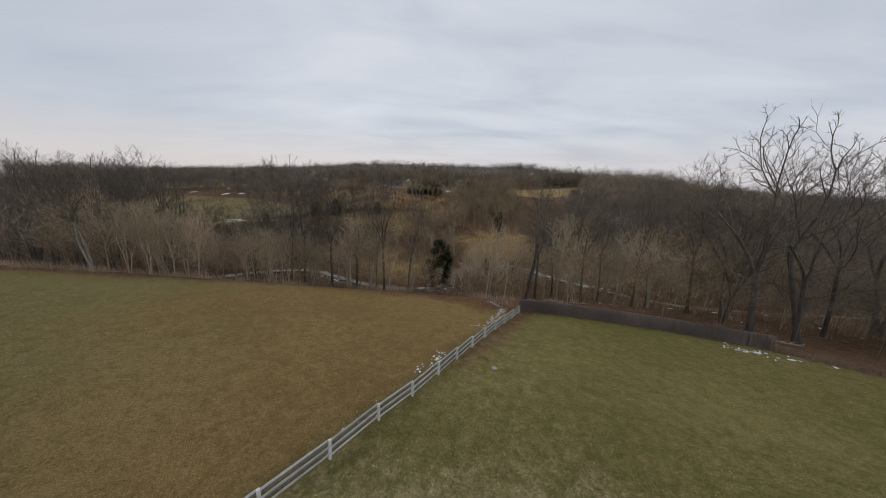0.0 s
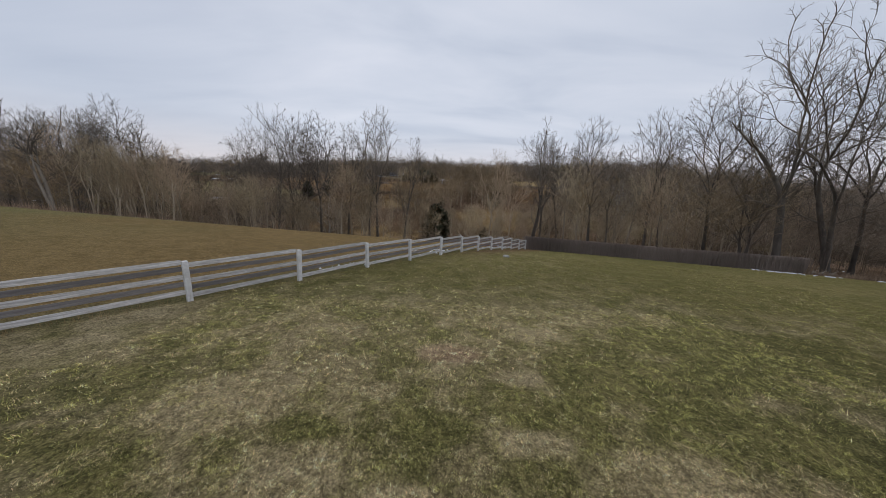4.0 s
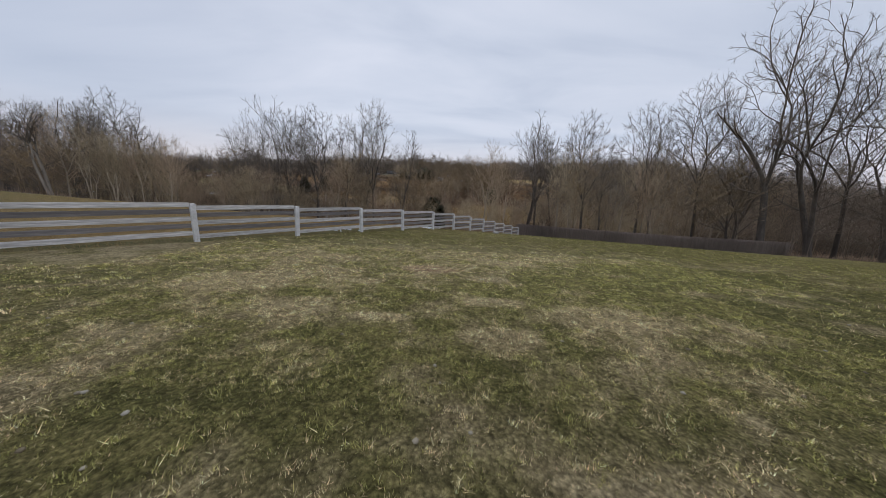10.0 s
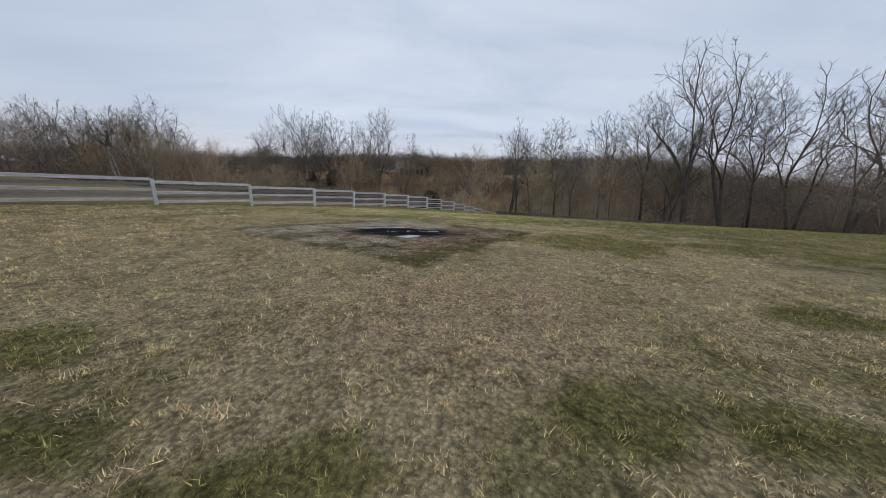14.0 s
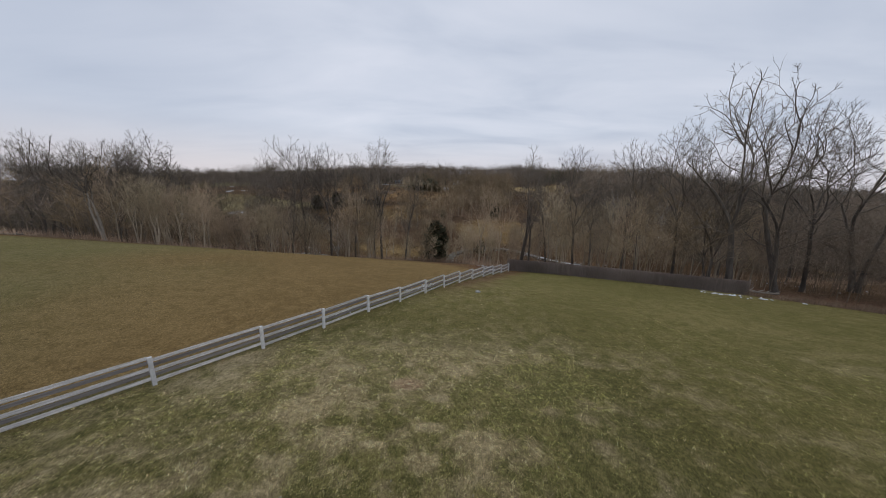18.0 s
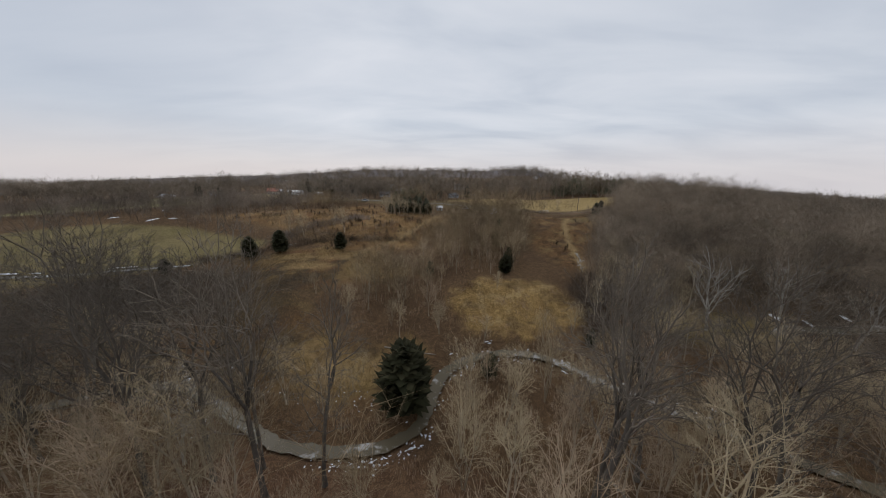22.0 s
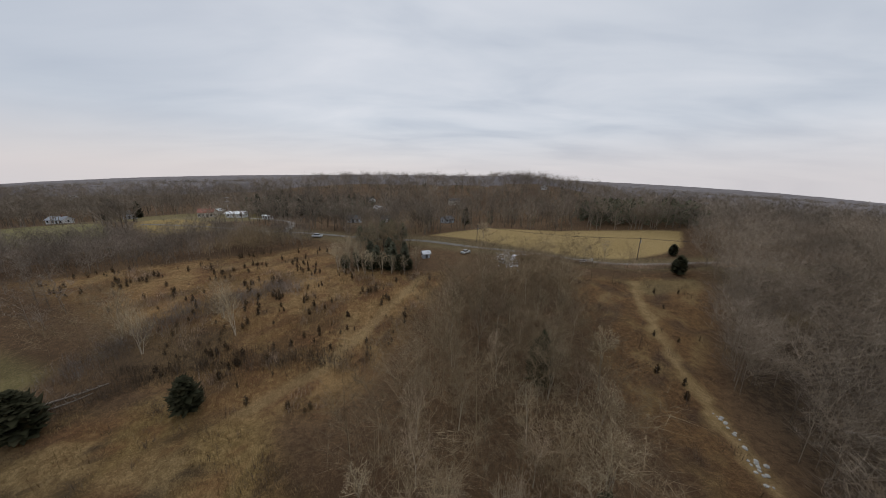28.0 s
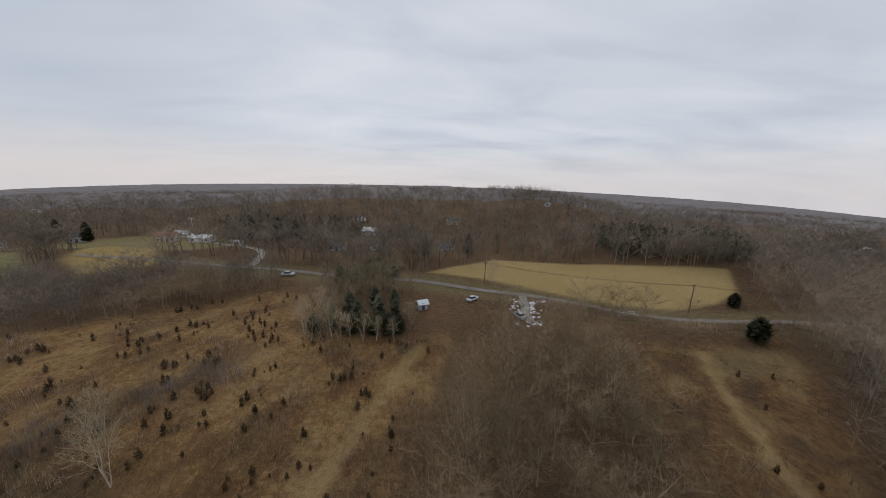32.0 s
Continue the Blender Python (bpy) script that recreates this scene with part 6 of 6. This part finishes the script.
QV = np.stack([np.stack([qx - sx_, qy - sy_, qz], -1), np.stack([qx + sx_, qy + sy_, qz], -1), np.stack([qx + np.cos(qa) * ql, qy + np.sin(qa) * ql, qz + .012], -1)], 1).reshape(-1, 3)
MATTED = island("matted_dead_grass", (0.17, 0.13, 0.07), (0.38, 0.31, 0.19), (0.64, 0.55, 0.4))
tagged(new("dead_grass", fast_mesh("dead_grass", QV, np.arange(len(QV)).reshape(-1, 3), MATTED)), "bleached matted dead grass on the bare plot", "grass", kind="stuff")


# ---- lawn grass ----
def lawn(name, x0, x1, y0, y1, n, h, width, seed, label):
    """Blades over a stretch of the lawn, in tufts, straw or green by patches."""
    r = np.random.default_rng(seed)
    x, y = r.uniform(x0, x1, n), r.uniform(y0, y1, n)
    # two blades in three stand in tufts round a common root
    m = n // 22
    own = r.integers(0, m, n)
    gap = math.sqrt((x1 - x0) * (y1 - y0) / m)
    tufted = r.random(n) < .66
    x = np.where(tufted, x[own] + r.normal(0, .24 * gap, n), x)
    y = np.where(tufted, y[own] + r.normal(0, .24 * gap, n), y)
    shade = np.where(tufted, r.uniform(.85, 1.9, m)[own], 1.0)
    vigour = np.where(tufted, r.uniform(.6, 1.25, m)[own], .6)
    pit = inside(PIT, x, y, .1)
    ok = (r.random(n) > pit * .985) & (inside(PASTURE, x, y, .2) > .5) & (x > np.interp(y, FENCE_Y, FENCE_X) - .4)
    x, y, shade, vigour = x[ok], y[ok], shade[ok], vigour[ok]
    n = len(x)
    tuft = fbm(x, y, .13, 21, 2)
    share = straw_share(x, y, .4 * fbm(x, y, .13, 22, 2))
    A, B = covers(x, y)
    dry = r.random(n) < .1 + .8 * share
    straw = np.array((.55, .428, .245)) * r.uniform(.7, 1.3, (n, 1)) + np.array((.05, -.005, .0)) * r.normal(0, 1, (n, 1))
    green = np.array((.215, .21, .068)) * r.uniform(.65, 1.4, (n, 1)) + np.array((.05, .025, .006)) * r.random((n, 1))
    # blades of the middle lawn lightened: low-angle sheen put into their colour
    mid_lawn = (sm(-3, 4, y) * (1 - sm(8, 17, y)))[:, None]
    south = (1 - sm(-4, 0, y))[:, None]
    straw = straw * (1 - south * np.array((.04, .08, .12)))
    green = green * (1 + south * np.array((.16, .02, .04)))
    col = np.where(dry[:, None], (.65 * straw + .35 * B) * (1 + .2 * mid_lawn), (.65 * green + .35 * A) * (1 + .45 * mid_lawn)) * (1 - .14 * np.maximum(sm(9, 15, y), sm(8, 15, x))[:, None]) * (shade * np.clip(1 + .3 * tuft, .6, 1.4))[:, None]
    hh = h * r.uniform(.35, 1.1, n) * vigour * np.clip(1 + .5 * tuft, .3, 1.4) * np.where(dry, 1.0, .95)
    ang = r.uniform(0, 6.28, n)
    lean = np.abs(r.normal(.45, .6, n)) * hh + np.where(dry, .25 * hh, 0) + .004
    z = ground_z(x, y)
    wd = width * r.uniform(.7, 1.3, n)
    ox, oy = -np.sin(ang) * wd, np.cos(ang) * wd
    V = np.stack([np.stack([x - ox, y - oy, z - .005], -1), np.stack([x + ox, y + oy, z - .005], -1), np.stack([x + np.cos(ang) * lean, y + np.sin(ang) * lean, z + hh], -1)], 1).reshape(-1, 3)
    me = fast_mesh(name, V, np.arange(len(V)).reshape(-1, 3), BLADE)
    layer = me.color_attributes.new("cover", "FLOAT_COLOR", "POINT")
    rgba = np.concatenate([np.repeat(np.clip(col, 0, 1), 3, 0), np.ones((len(V), 1))], 1).astype(np.float32)
    layer.data.foreach_set("color", rgba.ravel())
    return tagged(new(name, me), label, "grass", kind="stuff")


lawn("lawn_grass", -4.6, 6.2, .3, 4.2, 560000, .026, .0019, 1, "short patchy winter lawn, green and straw-coloured blades")
lawn("lawn_grass", -7, 9, 4.2, 9, 190000, .038, .0045, 6, "short patchy winter lawn, green and straw-coloured blades")
lawn("lawn_grass", -6.5, 8, -13.8, .3, 560000, .032, .003, 2, "short straw-coloured winter lawn round the burned plot")
lawn("lawn_grass", -15, 20, 9, 24, 150000, .045, .0075, 3, "short patchy winter lawn on the slope by the fence")
lawn("lawn_grass", 6.2, 24, -8, 9, 130000, .04, .0065, 4, "short patchy winter lawn sloping to the trees")
lawn("lawn_grass", -14, -4.6, -9, 4.2, 110000, .04, .0065, 5, "short patchy winter lawn beside the fence")
brush("fence_weeds", along(posts[3:], .35, .12, 8), .28, 9, "dry weeds left standing under the fence", DRYGRASS, 8, .12, .006)
LEAF = island("pale_dead_leaf", (0.25, 0.2, 0.13), (0.4, 0.34, 0.24), (0.55, 0.5, 0.4))
scatter_crumbs("fallen_leaves", 220, lambda: (rp.uniform(-6, 9), rp.uniform(-3, 16), 1), (.025, .06), LEAF, "pale dead leaves scattered on the lawn", "leaves")

# ---- small things on the home field ----
stone_bm = bmesh.new()
bmesh.ops.create_icosphere(stone_bm, subdivisions=2, radius=.5)
for v in stone_bm.verts:
    v.co = Vector((v.co.x, v.co.y * .8, v.co.z * .5)) * (1 + .18 * noise.noise(v.co * 3.1))
stone_me = bpy.data.meshes.new("stone")
stone_bm.to_mesh(stone_me)
stone_bm.free()
stone_me.materials.append(STONE)


def stone(x, y, s, label="pale field stone lying in the grass", group=""):
    ob = new("stone", stone_me)
    ob.matrix_basis = at_pose(x, y, gz(x, y) + .08 * s, rp.uniform(0, 6.28), s)
    tagged(ob, label, "stone", group)


stone(5.0, 21.4, .55)
for _ in range(40):
    t = rp.random()
    i = rp.randrange(3)
    line = ((50, 141.5), (48, 134), (45.4, 128), (45, 123.5))
    (ax, ay), (bx_, by_) = line[i], line[i + 1]
    stone(ax + (bx_ - ax) * t + rp.gauss(0, .5), ay + (by_ - ay) * t, rp.uniform(.25, .75), "pale stone of a rubble row beside the trail", "rubble stones")
snow(39, 31, .5, .2, "melting snow patch on the lawn by the trees", 1.3)
for x, y, s in ((41.5, 29.5, .5), (45, 28.2, .4), (-.2, 22.3, .35), (8.3, 45.2, .35)):
    snow(x, y, s)
for _ in range(5):
    t = rs.random() * (len(CREEK) - 9) + 4
    i = int(t)
    (ax, ay), (bx_, by_) = CREEK[i], CREEK[i + 1]
    side = rs.choice((-1, 1)) * rs.uniform(1.8, 2.6)
    L = math.hypot(bx_ - ax, by_ - ay)
    x, y = ax + (bx_ - ax) * (t - i) - (by_ - ay) / L * side, ay + (by_ - ay) * (t - i) + (bx_ - ax) / L * side
    snow(x, y, rs.uniform(.2, .4), math.atan2(by_ - ay, bx_ - ax), "strip of snow and ice along the creek bank", 1.6)
for _ in range(26):
    t = rs.random() * (len(BROOK) - 1)
    i = int(t)
    (ax, ay), (bx_, by_) = BROOK[i], BROOK[i + 1]
    snow(ax + (bx_ - ax) * (t - i), ay + (by_ - ay) * (t - i) + rs.choice((-1.2, 1.2)), rs.uniform(.6, 1.2), math.atan2(by_ - ay, bx_ - ax), "strip of snow along the pasture brook", 2.0)
for x, y, s in ((78, 101, 1.4), (83, 99, 1.2), (92, 100, 1.2), (100, 98, 1.2), (-128, 168, 2.5), (-120, 170, 2.0), (-150, 172, 2.2), (-140, 187, 2.4), (29, 204, 1.5), (29.5, 201, 1.2), (31, 207, 1.4), (33, 211, 2), (36, 212.5, 2), (20, 60, .8), (28, 57, .8), (46, 54, .8), (52, 51, .7), (35, 60, .8), (12, 57, .6), (-8, 60, .5)):
    snow(x, y, s)


def fallen_log(a, b_, r, label):
    root = thing("fallen_log", (0, 0, 0), label, "log", "fallen logs")
    pa, pb = Vector((*a, gz(*a) + r * .7)), Vector((*b_, gz(*b_) + r * .7))
    V, F = [], []
    pts = [pa.lerp(pb, t) + Vector((0, 0, .08 * math.sin(t * 7))) for t in np.linspace(0, 1, 7)]
    tube(V, F, pts, [r * (1 - .5 * t) for t in np.linspace(0, 1, 7)], 8)
    part("trunk", fast_mesh("trunk", V, F, GREY_BARK), None, root)
    for k in range(4):
        p = pa.lerp(pb, .45 + .15 * k)
        V, F = [], []
        tube(V, F, [p, p + Vector((rp.uniform(-.8, .8), rp.uniform(-.8, .8), rp.uniform(.1, .7)))], [r * .35, r * .1], 5)
        part("branch", fast_mesh("branch", V, F, PALE_BARK), None, root)


fallen_log((-7.5, 90.2), (2.5, 88.4), .15, "long grey fallen log across the wet meadow")
fallen_log((-58, 139), (-51, 145), .2, "bleached fallen tree on the bank by a cedar")
fallen_log((-56, 138), (-51.5, 143), .14, "bleached fallen limb beside a cedar")
fallen_log((-66, 129.5), (-61, 133.5), .25, "bleached fallen log at the pasture's edge")
fallen_log((20, 53), (27, 50), .2, "grey fallen log on the wooded bank")
fallen_log((45, 38), (49, 34.5), .25, "dark fallen log below tall trees")
fallen_log((-80, 40.5), (-72, 43), .25, "fallen trunk and limbs at the field corner")
fallen_log((66, 138), (73, 136), .25, "pale fallen log in the hillside woods")

# ---- poles and wires ----


def utility_pole(x, y, h, label, arm=True, lean=(0, 0)):
    root = thing("utility_pole", (x, y, gz(x, y)), label, "pole", "utility poles")
    root.rotation_euler = (lean[0], lean[1], .5)
    part("pole", rod((0, 0, -.6), (0, 0, h), .16, .1, 10), WOOD, root)
    if arm:
        part("crossarm", boxed((2.2, .1, .12), (0, .12, h - .5), None, .01), WOOD, root)
        for k in (-.95, -.4, .4, .95):
            part("insulator", rod((k, .12, h - .44), (k, .12, h - .26), .05, .035, 8), PANE, root)
        part("transformer", rod((.28, 0, h - 2.0), (.28, 0, h - 1.2), .2, .2, 12), GREY_SIDING, root)
    return root


utility_pole(75.5, 204, 8.5, "wooden utility pole with crossarm by the hay field")
utility_pole(20, 224, 7.5, "wooden utility pole beside the road")
utility_pole(130, 188, 9.0, "wooden utility pole at the edge of the woods")
utility_pole(-29, 91, 5.5, "leaning bare wooden pole in the wet meadow", False, (0, -.16))


def cable(a, b_, sag, label):
    V, F = [], []
    pa, pb = Vector(a), Vector(b_)
    tube(V, F, [pa.lerp(pb, t) - Vector((0, 0, sag * 4 * t * (1 - t))) for t in np.linspace(0, 1, 14)], [.022] * 14, 4)
    tagged(new("power_line", fast_mesh("power_line", V, F, WIRE)), label, "cable", "power lines")


za, zb, zc = gz(75.5, 204) + 8.1, gz(20, 224) + 7.1, gz(130, 188) + 8.6
for k in (-.8, 0, .8):
    cable((75.5 + k * .8, 204 + k * .5, za), (20 + k * .8, 224 + k * .5, zb), 1.3, "thin dark overhead power line along the road")
    cable((75.5 + k * .8, 204 + k * .5, za), (130 + k * .8, 188 + k * .5, zc), 1.3, "thin dark overhead power line into the woods")


# ---- buildings and vehicles ----
def gable_house(name, x, y, w, d, h, roof_h, turn_, wall_mat, roof_mat, label, windows=3, chimney=False, door_w=1.0, category="house"):
    root = thing(name, (x, y, gz(x, y)), label, category, "", turn_)
    body = boxed((w, d, h + 1.0), (0, 0, h / 2 - .5))
    gable = [body.verts.new(p) for p in ((-w / 2, -d / 2, h), (-w / 2, d / 2, h), (-w / 2, 0, h + roof_h - .12), (w / 2, -d / 2, h), (w / 2, d / 2, h), (w / 2, 0, h + roof_h - .12))]
    body.faces.new(gable[:3])
    body.faces.new(gable[3:])
    part("wall", body, wall_mat, root)
    roof = bmesh.new()
    o, e = .45, .35
    sl = roof_h / (d / 2)
    V = []
    for sx in (-w / 2 - e, w / 2 + e):
        V.append([roof.verts.new(p) for p in ((sx, -d / 2 - o, h - o * sl), (sx, 0, h + roof_h), (sx, d / 2 + o, h - o * sl), (sx, d / 2 + o, h - o * sl - .18), (sx, 0, h + roof_h - .2), (sx, -d / 2 - o, h - o * sl - .18))])
    for i in range(6):
        j = (i + 1) % 6
        roof.faces.new((V[0][i], V[0][j], V[1][j], V[1][i]))
    for v in V:
        roof.faces.new((v[0], v[1], v[4], v[5]))
        roof.faces.new((v[1], v[2], v[3], v[4]))
    bmesh.ops.recalc_face_normals(roof, faces=roof.faces)
    roof_ob = part("roof", roof, roof_mat, root)
    if chimney:
        part("chimney", boxed((.7, .7, 1.6), (w * .2, 0, h + roof_h + .4), None, .02), BRICK, roof_ob)
    floors = 2 if h > 4.2 else 1
    for f in range(floors):
        for k in range(windows):
            wx = (k + .5) / windows * w - w / 2
            for sy in (-1, 1):
                if f == 0 and k == windows // 2 and sy == -1:
                    dr = part("door", boxed((door_w, .08, 2.05), (wx, sy * (d / 2 + .03), 1.03), None, .01), wall_mat if door_w > 2 else DARK_ROOF, root)
                    part("handle", boxed((.05, .08, .05), (wx + door_w * .4, sy * (d / 2 + .09), 1.0)), METAL_ROOF, dr)
                    continue
                win = part("window", boxed((1.1, .1, 1.3), (wx, sy * (d / 2 + .02), 1.55 + f * 2.7), None, .01), WHITE_SIDING, root)
                part("pane", boxed((.92, .04, 1.1), (wx, sy * (d / 2 + .075), 1.55 + f * 2.7)), PANE, win)
    for sx in (-1, 1):
        win = part("window", boxed((.1, 1.1, 1.3), (sx * (w / 2 + .02), 0, 1.55), None, .01), WHITE_SIDING, root)
        part("pane", boxed((.04, .92, 1.1), (sx * (w / 2 + .075), 0, 1.55)), PANE, win)
    return root


gable_house("house", -140, 284, 8, 6, 3.4, 1.9, .3, CREAM_SIDING, RED_ROOF, "small cream house with a rust-red roof", 4, True)
gable_house("barn", -121, 283, 10, 6, 2.7, 1.2, .15, WHITE_SIDING, METAL_ROOF, "long white pole barn with a pale metal roof", 3, False, 2.6, "barn")
gable_house("house", -196, 292, 6, 5, 3.6, 1.8, .5, GREY_SIDING, DARK_ROOF, "tall grey house with a dark roof among trees", 3, True)
gable_house("house", -222, 276, 9, 6, 2.7, 1.6, .1, WHITE_SIDING, GREY_SIDING, "low white house with a grey roof", 4, True)
gable_house("garage", -143, 297, 6.5, 5, 2.5, 1.3, .3, CREAM_SIDING, METAL_ROOF, "white-roofed garage behind the red-roofed house", 2, False, 2.6, "garage")
gable_house("shed", -.6, 206, 2.6, 2.2, 2.0, .7, .4, GREY_SIDING, METAL_ROOF, "small grey garden shed at the end of the track", 1, False, .8, "shed")
gable_house("trailer", -97, 274, 6, 2.2, 2.3, .3, -.35, WHITE_SIDING, METAL_ROOF, "long white trailer parked beside the drive", 3, False, .8, "trailer")
BARN_A = (262, 306)
FAR_HOUSES = [(-417, 445), (-525, 564), (-330, 560), (-56, 358), (-39, 312), (15, 353), (112, 420), (-420, 640), (-260, 760), (-520, 820)]
for i, (x, y) in enumerate(FAR_HOUSES):
    gable_house("house", x, y, 7 + i % 3, 5, 2.6 + .5 * (i % 3), 1.6, i * .7, (WHITE_SIDING, GREY_SIDING, CREAM_SIDING)[i % 3], (METAL_ROOF, DARK_ROOF)[i % 2], "distant pale house among bare woods", 3)
for i, (x, y, z) in enumerate(((-44, 266, 0), (-26, 270, 0), (8, 276, 0))):
    gable_house("house", x, y, 7, 5, 2.6, 1.5, .4 * i, (GREY_SIDING, WHITE_SIDING)[i % 2], DARK_ROOF, "small house half hidden behind bare trees", 3)
gable_house("barn", BARN_A[0], BARN_A[1], 11, 6, 3.0, 1.4, .4, WHITE_SIDING, METAL_ROOF, "long white farm shed beyond the wooded rise", 4, False, 3.0, "barn").location.z += 4
gable_house("barn", BARN_A[0] + 32, BARN_A[1] + 10, 9, 6, 3.0, 1.4, .7, GREY_SIDING, METAL_ROOF, "grey farm shed beyond the wooded rise", 4, False, 3.0, "barn").location.z += 4


def car(x, y, turn_, label, z=0.0):
    root = thing("car", (x, y, gz(x, y) + z), label, "car", "parked cars", turn_)
    body = boxed((4.3, 1.75, .62), (0, 0, .62), None, .12)
    part("body", body, CARPAINT, root)
    cab = boxed((2.3, 1.5, .55), (-.2, 0, 1.18), None, .1)
    for v in cab.verts:
        if v.co.z > 1.2:
            v.co.x = -.2 + (v.co.x + .2) * .72
            v.co.y *= .88
    part("cabin", cab, PANE, root)
    part("roof_panel", boxed((1.5, 1.25, .06), (-.2, 0, 1.46), None, .02), CARPAINT, root)
    for sx in (-1.35, 1.35):
        for sy in (-.82, .82):
            wh = part("wheel", rod((sx, sy - .1, .33), (sx, sy + .1, .33), .33, .33, 14), RUBBER, root)
            part("rim", rod((sx, sy - .105, .33), (sx, sy + .105, .33), .2, .2, 10), METAL_ROOF, wh)
    for sy in (-.6, .6):
        part("headlight", boxed((.06, .3, .14), (2.14, sy, .72), None, .02), METAL_ROOF, root)


car(-48, 225.5, .1, "pale car parked on the verge by the road")
car(14.5, 212, .8, "silver car parked on the rough grass")
car(26, 201, 2.0, "small white car at the gravel lot")
mast = thing("antenna_mast", (-131, 290, gz(-131, 290)), "tall thin antenna mast beside the farm buildings", "antenna")
part("mast", rod((0, 0, -.5), (0, 0, 12), .12, .06, 8), METAL_ROOF, mast)
for h in (9, 11.5):
    part("boom", rod((-1.6, 0, h), (1.6, 0, h), .05, .05, 6), METAL_ROOF, mast)
rack = thing("pipe_rack", (57, 203, gz(57, 203)), "broken white rail frame in the weeds", "frame", "", .3)
for x_ in (-2.5, 0, 2.5):
    part("upright", rod((x_, 0, -.3), (x_, 0, 1.7), .07, .06, 8), PAINT, rack)
for z_ in (1.5, .8):
    part("rail", boxed((6.0, .06, .14), (0, .06, z_), None, .01), PAINT, rack)

# drives and gravel
for pts, w_ in (([(31, 216), (30, 209), (28.5, 203), (28, 198)], 2.6), ([(-112, 279), (-104, 275), (-94, 271), (-80, 262), (-70, 250), (-66, 234)], 3.0)):
    tagged(new("gravel_drive", ribbon(pts, w_, .1, "gravel_drive", GRAVEL, 1.5, .25, 3)), "pale gravel drive off the road", "drive", kind="structure")
